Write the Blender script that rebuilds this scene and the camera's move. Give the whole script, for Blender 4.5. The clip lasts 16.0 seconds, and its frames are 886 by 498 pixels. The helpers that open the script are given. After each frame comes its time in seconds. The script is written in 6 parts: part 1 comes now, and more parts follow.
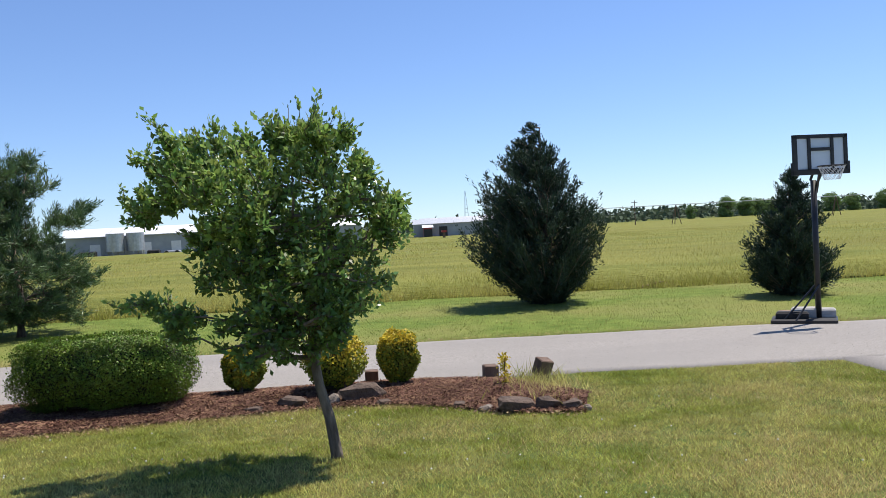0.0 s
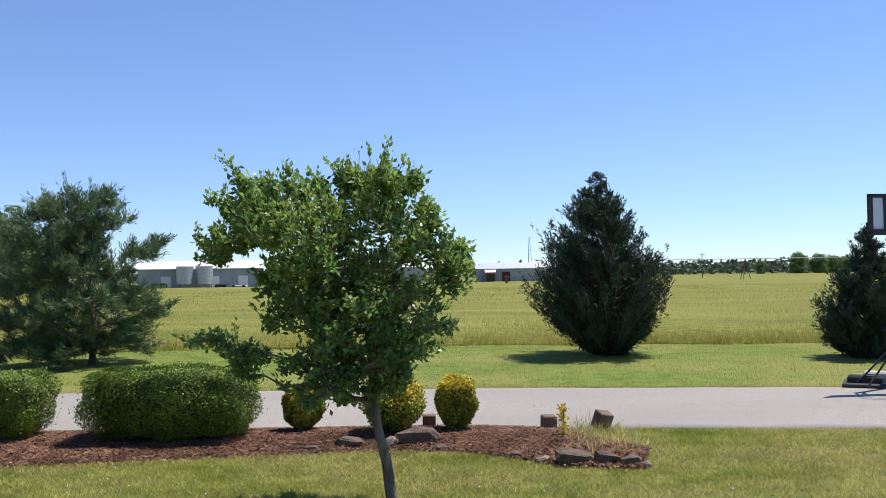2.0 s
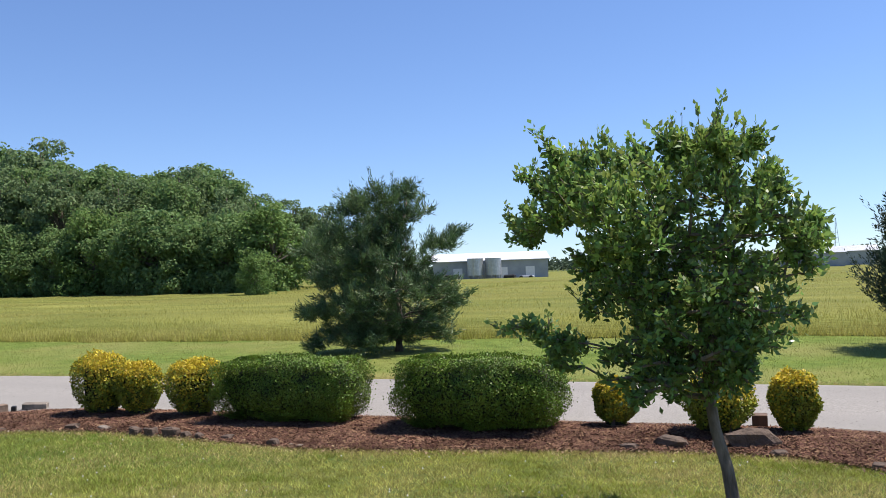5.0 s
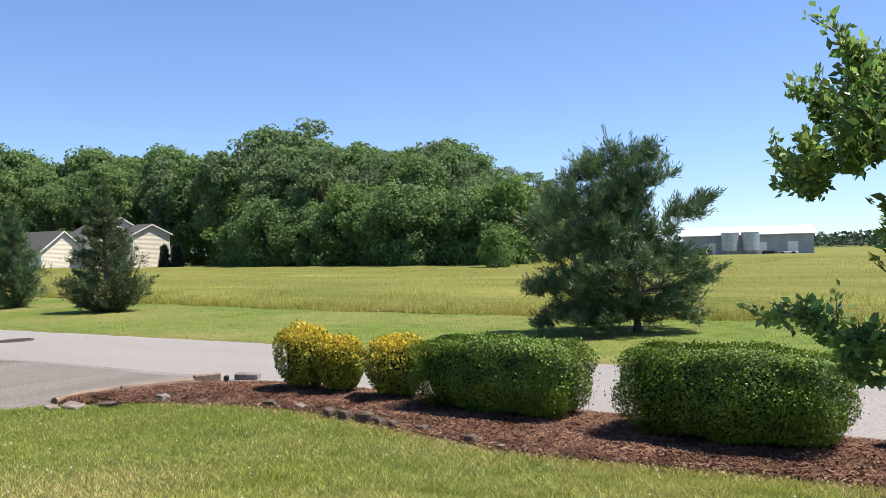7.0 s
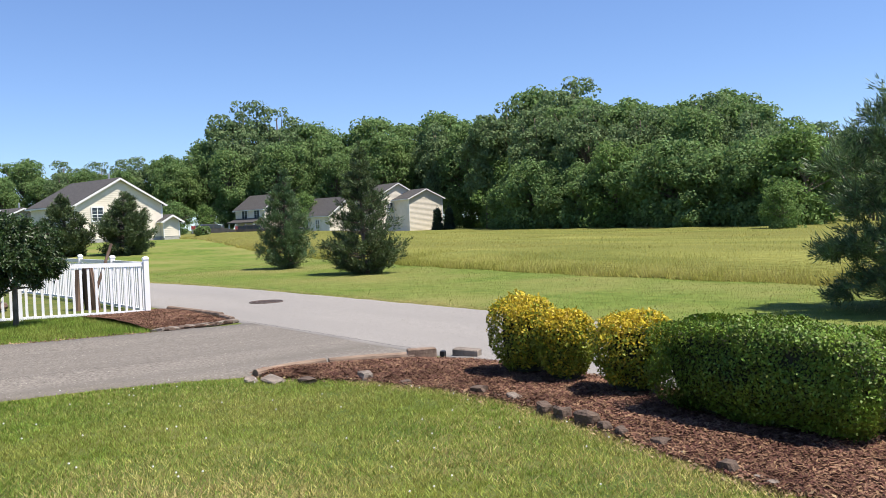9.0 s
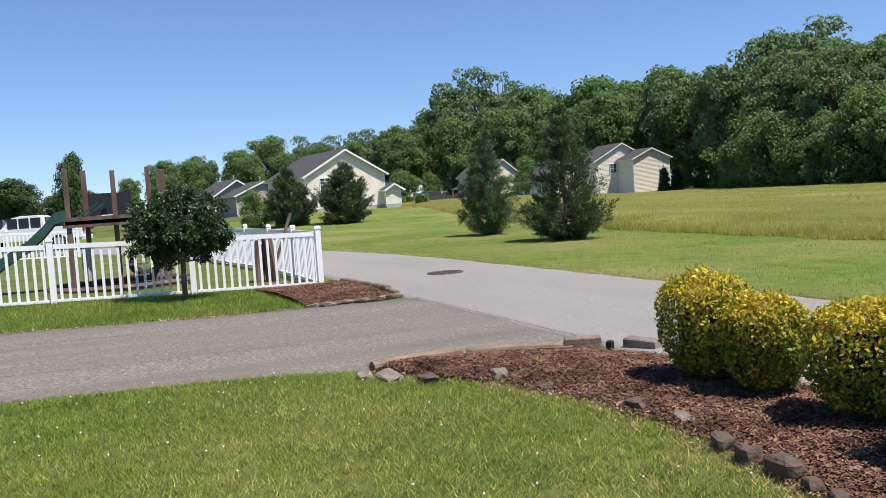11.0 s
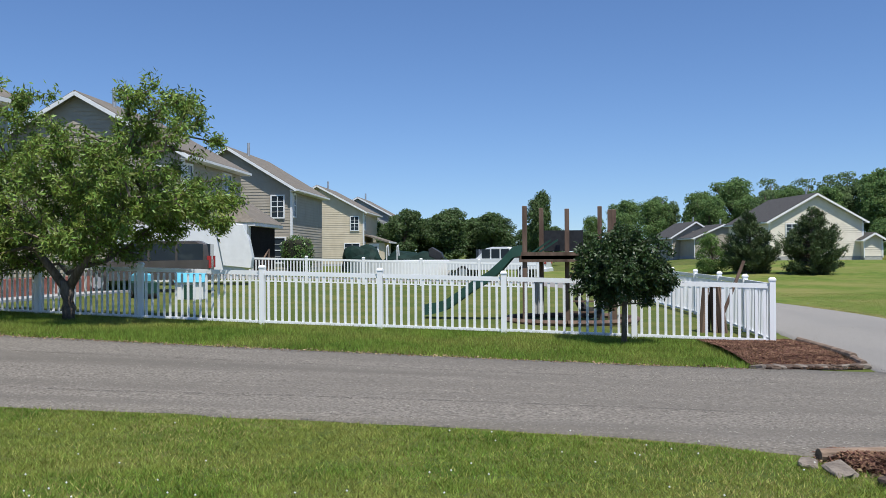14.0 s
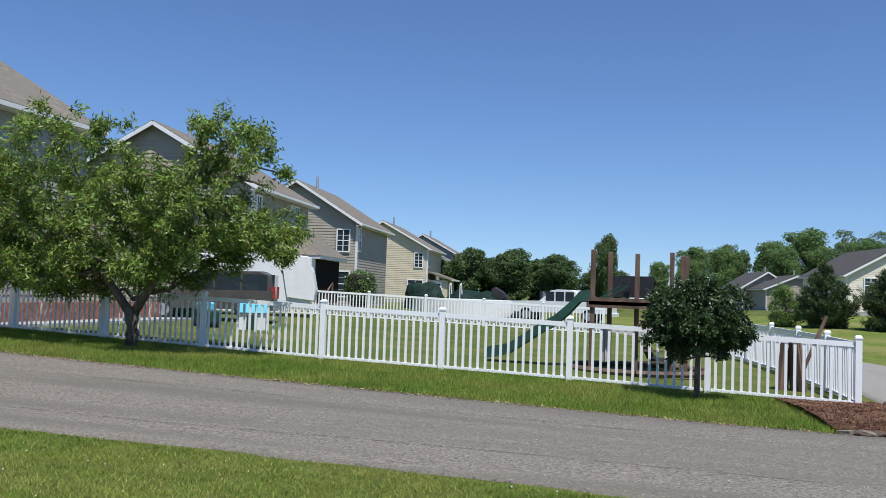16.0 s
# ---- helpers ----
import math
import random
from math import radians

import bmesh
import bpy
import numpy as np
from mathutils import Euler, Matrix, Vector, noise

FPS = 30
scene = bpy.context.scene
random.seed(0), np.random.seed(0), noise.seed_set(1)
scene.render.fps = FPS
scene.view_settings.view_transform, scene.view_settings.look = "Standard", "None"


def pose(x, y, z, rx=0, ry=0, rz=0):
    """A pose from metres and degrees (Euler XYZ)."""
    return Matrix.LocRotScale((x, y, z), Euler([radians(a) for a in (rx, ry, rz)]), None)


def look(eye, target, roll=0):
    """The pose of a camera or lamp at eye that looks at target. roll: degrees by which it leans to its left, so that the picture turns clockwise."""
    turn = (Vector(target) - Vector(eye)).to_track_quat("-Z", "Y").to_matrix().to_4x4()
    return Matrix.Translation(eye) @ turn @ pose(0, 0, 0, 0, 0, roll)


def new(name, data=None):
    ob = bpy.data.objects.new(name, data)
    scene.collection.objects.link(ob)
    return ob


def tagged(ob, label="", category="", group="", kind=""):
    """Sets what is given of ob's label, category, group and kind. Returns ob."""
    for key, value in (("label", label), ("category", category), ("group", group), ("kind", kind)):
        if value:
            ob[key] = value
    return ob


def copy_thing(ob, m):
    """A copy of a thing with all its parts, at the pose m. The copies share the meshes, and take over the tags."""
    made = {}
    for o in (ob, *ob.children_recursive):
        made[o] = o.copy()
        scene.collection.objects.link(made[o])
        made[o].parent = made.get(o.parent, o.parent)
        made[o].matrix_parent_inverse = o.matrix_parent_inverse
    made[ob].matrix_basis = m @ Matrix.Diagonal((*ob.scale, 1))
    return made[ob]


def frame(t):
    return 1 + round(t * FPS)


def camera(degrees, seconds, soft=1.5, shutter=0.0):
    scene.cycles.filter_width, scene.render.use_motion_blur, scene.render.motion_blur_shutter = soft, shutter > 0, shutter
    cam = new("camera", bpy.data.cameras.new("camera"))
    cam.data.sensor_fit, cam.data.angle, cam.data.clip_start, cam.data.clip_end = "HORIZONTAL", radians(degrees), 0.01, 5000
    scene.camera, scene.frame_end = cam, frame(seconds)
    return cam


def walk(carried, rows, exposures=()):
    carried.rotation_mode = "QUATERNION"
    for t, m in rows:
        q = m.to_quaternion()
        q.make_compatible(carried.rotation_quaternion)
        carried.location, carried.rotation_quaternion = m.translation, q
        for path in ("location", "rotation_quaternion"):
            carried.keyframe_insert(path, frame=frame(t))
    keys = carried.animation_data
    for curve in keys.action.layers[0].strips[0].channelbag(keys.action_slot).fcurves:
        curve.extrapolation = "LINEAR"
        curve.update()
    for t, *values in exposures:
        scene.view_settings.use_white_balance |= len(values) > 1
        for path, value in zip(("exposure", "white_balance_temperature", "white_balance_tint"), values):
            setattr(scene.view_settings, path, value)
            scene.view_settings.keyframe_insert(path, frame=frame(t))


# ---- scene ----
cam = camera(55.2, 16.0, soft=0.8)
PATH = [
    (0, (-0.187, 0.136, 1.945), (-0.085, 2.132, 1.886), -3.1),
    (0.5, (-0.228, 0.129, 1.964), (-0.268, 2.129, 1.937), -3.6),
    (1, (-0.24, 0.111, 1.983), (-0.338, 2.109, 1.999), -2.7),
    (1.5, (-0.223, 0.1, 1.986), (-0.31, 2.098, 2.03), -1.3),
    (2, (-0.193, 0.075, 1.971), (-0.235, 2.074, 2.021), -0.9),
    (2.5, (-0.188, 0.08, 1.988), (-0.204, 2.079, 2.032), -0.9),
    (3, (-0.176, 0.105, 1.981), (-0.204, 2.104, 2.019), -1.5),
    (3.5, (-0.168, 0.154, 1.979), (-0.276, 2.151, 2.024), -1.3),
    (4, (-0.286, 0.281, 1.968), (-0.577, 2.259, 2.034), -1.0),
    (4.5, (-0.46, 0.528, 1.96), (-0.964, 2.463, 2.017), -1.6),
    (4.7, (-0.516, 0.595, 1.936), (-1.104, 2.506, 1.987), -1.9),
    (6.8, (-1.007, 2.264, 1.843), (-2.138, 3.914, 1.847), -1.2),
    (7, (-1.105, 2.423, 1.817), (-2.304, 4.023, 1.818), -1.6),
    (7.5, (-1.431, 2.865, 1.818), (-2.774, 4.347, 1.799), -3.1),
    (8, (-1.649, 3.366, 1.774), (-3.126, 4.714, 1.743), -3.2),
    (8.2, (-1.743, 3.54, 1.757), (-3.267, 4.834, 1.722), -2.6),
    (10.3, (-3.113, 5.418, 1.641), (-4.906, 6.297, 1.531), -4.2),
    (10.5, (-3.286, 5.614, 1.619), (-5.112, 6.422, 1.507), -4.2),
    (11, (-3.599, 5.978, 1.622), (-5.482, 6.641, 1.499), -3.8),
    (11.5, (-3.822, 6.229, 1.616), (-5.753, 6.736, 1.488), -3.5),
    (12, (-3.999, 6.357, 1.63), (-5.984, 6.573, 1.525), -2.6),
    (12.5, (-4.067, 6.387, 1.666), (-6.066, 6.367, 1.603), -2.5),
    (13, (-4.11, 6.317, 1.679), (-6.101, 6.123, 1.667), -2.3),
    (13.5, (-4.159, 6.299, 1.688), (-6.135, 5.994, 1.701), -1.9),
    (14, (-4.181, 6.247, 1.67), (-6.147, 5.876, 1.682), -0.4),
    (14.5, (-4.231, 6.189, 1.696), (-6.184, 5.759, 1.726), 0.6),
    (15, (-4.269, 6.142, 1.703), (-6.215, 5.683, 1.757), 0.4),
    (15.5, (-4.428, 6.148, 1.68), (-6.367, 5.662, 1.751), 0.6),
    (16, (-4.558, 6.12, 1.701), (-6.488, 5.603, 1.802), 2.0),
]
walk(cam, [(t, look(eye, target, roll)) for t, eye, target, roll in PATH], exposures=[(0.0, 0.46, 6600, 13), (0.5, 0.52, 6600, 13), (4.7, 0.53, 6600, 13), (7.5, 0.74, 6700, 13), (8.2, 0.68, 6700, 13), (10.5, 0.52, 6550, 12), (11.0, 0.4, 6500, 12), (12.0, 0.3, 6400, 11), (12.5, 0.14, 6280, 9), (14.0, 0.11, 6240, 9), (16.0, 0.1, 6200, 9)])

# ---- light ----
SUN_AZ, SUN_EL = 53.0, 65.0  # degrees from +y towards +x, and above the horizon
world = bpy.data.worlds.new("sky")
scene.world = world
world.use_nodes = True
sky = world.node_tree.nodes.new("ShaderNodeTexSky")
sky.sky_type, sky.sun_disc = "NISHITA", False
sky.sun_elevation, sky.sun_rotation = radians(SUN_EL), radians(SUN_AZ)
sky.air_density, sky.dust_density, sky.ozone_density = 1.0, 0.0, 4.0
way_up = world.node_tree.nodes.new("ShaderNodeMapping")
way_up.inputs["Location"].default_value = (0.0, 0.0, 0.03)
world.node_tree.links.new(world.node_tree.nodes.new("ShaderNodeTexCoord").outputs["Generated"], way_up.inputs[0])
world.node_tree.links.new(way_up.outputs[0], sky.inputs["Vector"])
air = world.node_tree.nodes.new("ShaderNodeMix")
air.data_type, air.blend_type = "RGBA", "MULTIPLY"
air.inputs[0].default_value, air.inputs[7].default_value = 1.0, (0.875, 0.975, 1.17, 1.0)
world.node_tree.links.new(sky.outputs[0], air.inputs[6])
world.node_tree.links.new(air.outputs[2], world.node_tree.nodes["Background"].inputs[0])
world.node_tree.nodes["Background"].inputs[1].default_value = 0.096
sun = new("sun", bpy.data.lights.new("sun", "SUN"))
sun.data.energy, sun.data.angle, sun.data.color = 5.0, radians(0.53), (1.0, 0.95, 0.87)
to_sun = Vector((math.sin(radians(SUN_AZ)) * math.cos(radians(SUN_EL)), math.cos(radians(SUN_AZ)) * math.cos(radians(SUN_EL)), math.sin(radians(SUN_EL))))
sun.matrix_world = look(to_sun * 60, (0, 0, 0))


# ---- materials ----
def material(name, dark, light, scale=8.0, rough=0.8, bump=0.0, fine=0.0, big=0.0, tint=None, island=0.0, leaf=0.0, metal=0.0, spread=0.5, stretch=None, distance=0.02, gloss=0.5, run=None):
    """A mottled surface: two colours by noise, a second, larger stain (tint, big), grain (bump at scale fine) and a change from piece to piece (island)."""
    m = bpy.data.materials.new(name)
    m.use_nodes = True
    nt = m.node_tree
    n, link = nt.nodes, nt.links.new
    shader = n["Principled BSDF"]
    shader.inputs["Roughness"].default_value, shader.inputs["Metallic"].default_value = rough, metal
    shader.inputs["Specular IOR Level"].default_value = gloss
    pos = n.new("ShaderNodeTexCoord").outputs["Object"]
    if stretch:
        mapping = n.new("ShaderNodeMapping")
        mapping.inputs["Scale"].default_value = stretch
        link(pos, mapping.inputs[0])
        pos = mapping.outputs[0]

    def cloud(size, detail=4.0, low=0.5 - spread * 0.4, high=0.5 + spread * 0.4):
        tex = n.new("ShaderNodeTexNoise")
        tex.inputs["Scale"].default_value, tex.inputs["Detail"].default_value = size, detail
        link(pos, tex.inputs["Vector"])
        span = n.new("ShaderNodeMapRange")
        span.inputs[1].default_value, span.inputs[2].default_value = low, high
        link(tex.outputs[0], span.inputs[0])
        return span.outputs[0], tex.outputs[0]

    def mix(a, b, f):
        node = n.new("ShaderNodeMix")
        node.data_type = "RGBA"
        for socket, v in ((node.inputs[6], a), (node.inputs[7], b), (node.inputs[0], f)):
            if hasattr(v, "is_output"):
                link(v, socket)
            else:
                socket.default_value = v if isinstance(v, float) else (*v, 1.0)
        return node.outputs[2]

    factor, raw = cloud(scale)
    colour = mix(dark, light, factor)
    if big:
        if run:
            along = n.new("ShaderNodeMapping")
            along.inputs["Scale"].default_value = run
            link(pos, along.inputs[0])
            pos = along.outputs[0]
        stain, _ = cloud(big, 3.0, 0.42, 0.66)
        colour = mix(colour, tint, stain)
    if island:
        geo = n.new("ShaderNodeNewGeometry")
        hsv = n.new("ShaderNodeHueSaturation")
        span = n.new("ShaderNodeMapRange")
        span.inputs[3].default_value, span.inputs[4].default_value = 1 - island, 1 + island
        link(geo.outputs["Random Per Island"], span.inputs[0])
        link(span.outputs[0], hsv.inputs["Value"])
        hue = n.new("ShaderNodeMapRange")
        hue.inputs[3].default_value, hue.inputs[4].default_value = 0.5 - island * 0.05, 0.5 + island * 0.05
        link(geo.outputs["Random Per Island"], hue.inputs[0])
        link(hue.outputs[0], hsv.inputs["Hue"])
        link(colour, hsv.inputs["Color"])
        colour = hsv.outputs[0]
    link(colour, shader.inputs["Base Color"])
    if bump:
        node = n.new("ShaderNodeBump")
        node.inputs["Strength"].default_value, node.inputs["Distance"].default_value = bump, distance
        _, grain = cloud(fine or scale, 5.0)
        link(grain, node.inputs["Height"])
        link(node.outputs[0], shader.inputs["Normal"])
    if leaf:
        thin = n.new("ShaderNodeBsdfTranslucent")
        link(colour, thin.inputs[0])
        both = n.new("ShaderNodeMixShader")
        both.inputs[0].default_value = leaf
        link(shader.outputs[0], both.inputs[1])
        link(thin.outputs[0], both.inputs[2])
        link(both.outputs[0], n["Material Output"].inputs[0])
    return m


def glass(name, colour, rough=0.03):
    m = material(name, colour, colour, rough=rough)
    return m


LAWN = material("lawn", (0.04, 0.068, 0.013), (0.125, 0.155, 0.034), 30.0, 0.95, 0.9, 60.0, 0.7, (0.145, 0.15, 0.042), gloss=0.15)
BLADES = material("grass_blades", (0.235, 0.265, 0.046), (0.445, 0.445, 0.11), 2.2, 0.7, big=0.6, tint=(0.55, 0.46, 0.19), island=0.5, leaf=0.4, spread=0.35, gloss=0.12)
DRY = material("dry_grass_blades", (0.38, 0.30, 0.12), (0.58, 0.48, 0.23), 3.0, 0.8, island=0.35, leaf=0.35, gloss=0.12)
YARD_GRASS = material("yard_grass_blades", (0.132, 0.215, 0.031), (0.265, 0.35, 0.062), 1.6, 0.7, big=0.45, tint=(0.31, 0.33, 0.08), island=0.5, leaf=0.4, gloss=0.12)
VERGE = material("verge", (0.09, 0.14, 0.024), (0.175, 0.228, 0.048), 2.2, 0.95, 1.0, 30.0, 0.25, (0.225, 0.22, 0.07), distance=0.05, gloss=0.1)
CROP = material("barley_canopy", (0.115, 0.135, 0.028), (0.25, 0.25, 0.064), 0.5, 0.95, 1.0, 9.0, 0.09, (0.17, 0.165, 0.042), stretch=(0.2, 1.0, 1.0), distance=0.2, gloss=0.1)
VERGE_GRASS = material("verge_grass_blades", (0.13, 0.18, 0.034), (0.25, 0.285, 0.068), 1.6, 0.7, big=0.35, tint=(0.36, 0.33, 0.12), island=0.5, leaf=0.35, gloss=0.12)
STRAW = material("barley_stalks", (0.34, 0.33, 0.075), (0.52, 0.46, 0.155), 0.6, 0.85, island=0.25, leaf=0.3, big=0.2, tint=(0.33, 0.335, 0.075), gloss=0.1)
ROAD = material("weathered_road", (0.125, 0.116, 0.104), (0.40, 0.375, 0.34), 55.0, 0.9, 0.8, 140.0, 0.7, (0.24, 0.226, 0.206), distance=0.006, spread=0.8, run=(0.25, 1.0, 1.0), gloss=0.3)
DRIVE = material("driveway_asphalt", (0.045, 0.04, 0.033), (0.34, 0.304, 0.256), 30.0, 0.9, 1.0, 70.0, 1.5, (0.145, 0.13, 0.109), distance=0.007, spread=0.8, run=(1.0, 0.07, 1.0), gloss=0.3)
MULCH = material("mulch_soil", (0.04, 0.02, 0.013), (0.14, 0.07, 0.046), 22.0, 0.95, 1.0, 60.0, distance=0.02, gloss=0.15)
CHIPS = material("mulch_chips", (0.082, 0.041, 0.027), (0.235, 0.128, 0.087), 3.0, 0.95, island=0.55, gloss=0.15)
ROCK = material("field_stone", (0.055, 0.04, 0.031), (0.17, 0.122, 0.093), 9.0, 0.9, 0.9, 30.0, 5.0, (0.10, 0.07, 0.052), gloss=0.3)
PALE_ROCK = material("pale_stone", (0.13, 0.105, 0.084), (0.27, 0.225, 0.18), 9.0, 0.9, 0.9, 30.0)
TIMBER = material("weathered_timber", (0.08, 0.048, 0.032), (0.20, 0.13, 0.092), 6.0, 0.85, 0.5, 30.0, stretch=(1, 1, 0.2))
LOG = material("landscape_log", (0.12, 0.08, 0.055), (0.31, 0.22, 0.155), 8.0, 0.85, 0.6, 40.0, stretch=(1, 0.25, 1))
BARK = material("bark", (0.075, 0.057, 0.042), (0.22, 0.175, 0.135), 18.0, 0.95, 0.9, 40.0, stretch=(1, 1, 0.3))
LEAF = material("tree_leaves", (0.075, 0.145, 0.042), (0.225, 0.335, 0.088), 4.0, 0.32, island=0.5, leaf=0.42)
FAR_GREEN = material("shade_tree_leaves", (0.05, 0.095, 0.026), (0.105, 0.16, 0.045), 0.6, 0.6, island=0.35, leaf=0.3)
LEAF_YOUNG = material("young_tree_leaves", (0.16, 0.265, 0.055), (0.31, 0.4, 0.1), 4.0, 0.4, island=0.4, leaf=0.45)
LEAF_WARM = material("peach_leaves", (0.115, 0.19, 0.034), (0.27, 0.345, 0.07), 3.0, 0.45, island=0.5, leaf=0.3, gloss=0.35)
LEAF_DARK = material("dark_leaves", (0.03, 0.06, 0.016), (0.065, 0.105, 0.028), 3.0, 0.45, island=0.45, leaf=0.25)
BOX = material("hedge_leaves", (0.068, 0.125, 0.015), (0.19, 0.275, 0.035), 5.0, 0.5, island=0.45, leaf=0.2, gloss=0.3)
GOLD = material("golden_leaves", (0.47, 0.36, 0.025), (0.72, 0.56, 0.07), 6.0, 0.5, island=0.25, leaf=0.35, gloss=0.25)
GOLD_GREEN = material("variegated_green_leaves", (0.12, 0.165, 0.018), (0.31, 0.33, 0.045), 9.0, 0.5, island=0.45, leaf=0.3, gloss=0.25)
# near black: the shade deep in a shrub, put into the colour
CORE = material("inner_shade", (0.012, 0.014, 0.007), (0.03, 0.032, 0.016), 12.0, 0.95, 0.8)
CEDAR = material("cedar_sprays", (0.018, 0.04, 0.024), (0.04, 0.072, 0.038), 2.0, 0.7, island=0.4, leaf=0.12)
PINE = material("pine_needles", (0.05, 0.105, 0.042), (0.14, 0.205, 0.08), 2.0, 0.5, island=0.45, leaf=0.25)
SPRUCE = material("spruce_needles", (0.05, 0.08, 0.03), (0.11, 0.15, 0.055), 1.5, 0.7, island=0.45, leaf=0.15)
WOODS = material("forest_leaves", (0.115, 0.198, 0.066), (0.208, 0.3, 0.1), 0.3, 0.7, island=0.3, leaf=0.42, gloss=0.25)
WOODS_DARK = material("shady_forest_leaves", (0.11, 0.175, 0.076), (0.195, 0.268, 0.113), 0.3, 0.7, island=0.3, leaf=0.4, gloss=0.25)
FAR_WOODS = material("far_woods_leaves", (0.05, 0.075, 0.05), (0.09, 0.12, 0.075), 0.05, 0.8, island=0.3, leaf=0.2, gloss=0.1)
WOODS_LIGHT = material("young_forest_leaves", (0.12, 0.21, 0.055), (0.205, 0.305, 0.09), 0.3, 0.7, island=0.25, leaf=0.42, gloss=0.25)
VINYL = material("white_vinyl", (0.88, 0.88, 0.87), (0.93, 0.93, 0.92), 4.0, 0.4)
TRIM = material("white_trim", (0.72, 0.72, 0.71), (0.8, 0.8, 0.79), 3.0, 0.5)
SIDE_TAN = material("tan_siding", (0.345, 0.30, 0.235), (0.40, 0.355, 0.285), 1.5, 0.6)
SIDE_CREAM = material("cream_siding", (0.70, 0.635, 0.52), (0.78, 0.715, 0.60), 1.5, 0.6)
SIDE_WHEAT = material("wheat_siding", (0.56, 0.475, 0.335), (0.63, 0.545, 0.4), 1.5, 0.6)
SIDE_GREY = material("grey_siding", (0.34, 0.33, 0.31), (0.40, 0.39, 0.36), 1.5, 0.6)
SHINGLE = material("asphalt_shingles", (0.12, 0.105, 0.085), (0.23, 0.20, 0.165), 5.0, 0.95, 0.6, 14.0, 0.8, (0.16, 0.14, 0.115))
SHINGLE_DARK = material("dark_shingles", (0.042, 0.039, 0.037), (0.085, 0.079, 0.073), 5.0, 0.95, 0.6, 14.0)
GLASS = glass("window_glass", (0.03, 0.04, 0.05), 0.05)
BLACK = material("black_plastic", (0.012, 0.012, 0.013), (0.025, 0.025, 0.026), 10.0, 0.5)
SCREEN = material("insect_screen", (0.012, 0.012, 0.012), (0.022, 0.021, 0.02), 9.0, 0.95, gloss=0.08)
CLEAR = material("clear_acrylic", (0.55, 0.62, 0.68), (0.6, 0.67, 0.72), 4.0, 0.1)
STEEL = material("galvanised_steel", (0.38, 0.40, 0.42), (0.52, 0.54, 0.56), 2.0, 0.45, metal=0.6)
ROOF_WHITE = material("white_metal_roof", (0.66, 0.67, 0.68), (0.76, 0.77, 0.78), 0.6, 0.45)
BARN_GREY = material("barn_wall", (0.27, 0.30, 0.32), (0.36, 0.39, 0.41), 0.5, 0.6)
BRICK = material("red_brick", (0.20, 0.07, 0.05), (0.32, 0.13, 0.09), 6.0, 0.9, 0.4)
RED = material("red_paint", (0.30, 0.02, 0.02), (0.38, 0.035, 0.03), 6.0, 0.4)
CAR_WHITE = material("white_car_paint", (0.74, 0.75, 0.76), (0.8, 0.81, 0.82), 2.0, 0.2)
CAR_DARK = material("dark_car_paint", (0.05, 0.045, 0.042), (0.075, 0.068, 0.064), 2.0, 0.2)
CAR_BROWN = material("champagne_car_paint", (0.07, 0.063, 0.058), (0.095, 0.086, 0.08), 2.0, 0.25)
TYRE = material("tyre_rubber", (0.012, 0.012, 0.012), (0.03, 0.03, 0.03), 9.0, 0.9)
GREEN_PLASTIC = material("green_plastic", (0.006, 0.04, 0.026), (0.012, 0.065, 0.042), 4.0, 0.65)
TARP = material("green_tarp", (0.005, 0.018, 0.014), (0.011, 0.033, 0.025), 3.0, 0.75, 0.5, 6.0, gloss=0.25)
BLUE_PLASTIC = material("light_blue_plastic", (0.10, 0.40, 0.55), (0.14, 0.48, 0.62), 4.0, 0.4)
IRON = material("cast_iron", (0.05, 0.035, 0.03), (0.12, 0.085, 0.07), 14.0, 0.8, 0.5)
CONCRETE = material("concrete", (0.33, 0.32, 0.30), (0.45, 0.44, 0.42), 7.0, 0.9, 0.4, 30.0)
NET = material("white_cord", (0.6, 0.6, 0.6), (0.72, 0.72, 0.72), 9.0, 0.8)
LITTER = material("dry_litter", (0.20, 0.13, 0.07), (0.38, 0.27, 0.15), 6.0, 0.9, island=0.4)
FLOWER = material("clover_flowers", (0.6, 0.6, 0.55), (0.75, 0.75, 0.7), 9.0, 0.8)


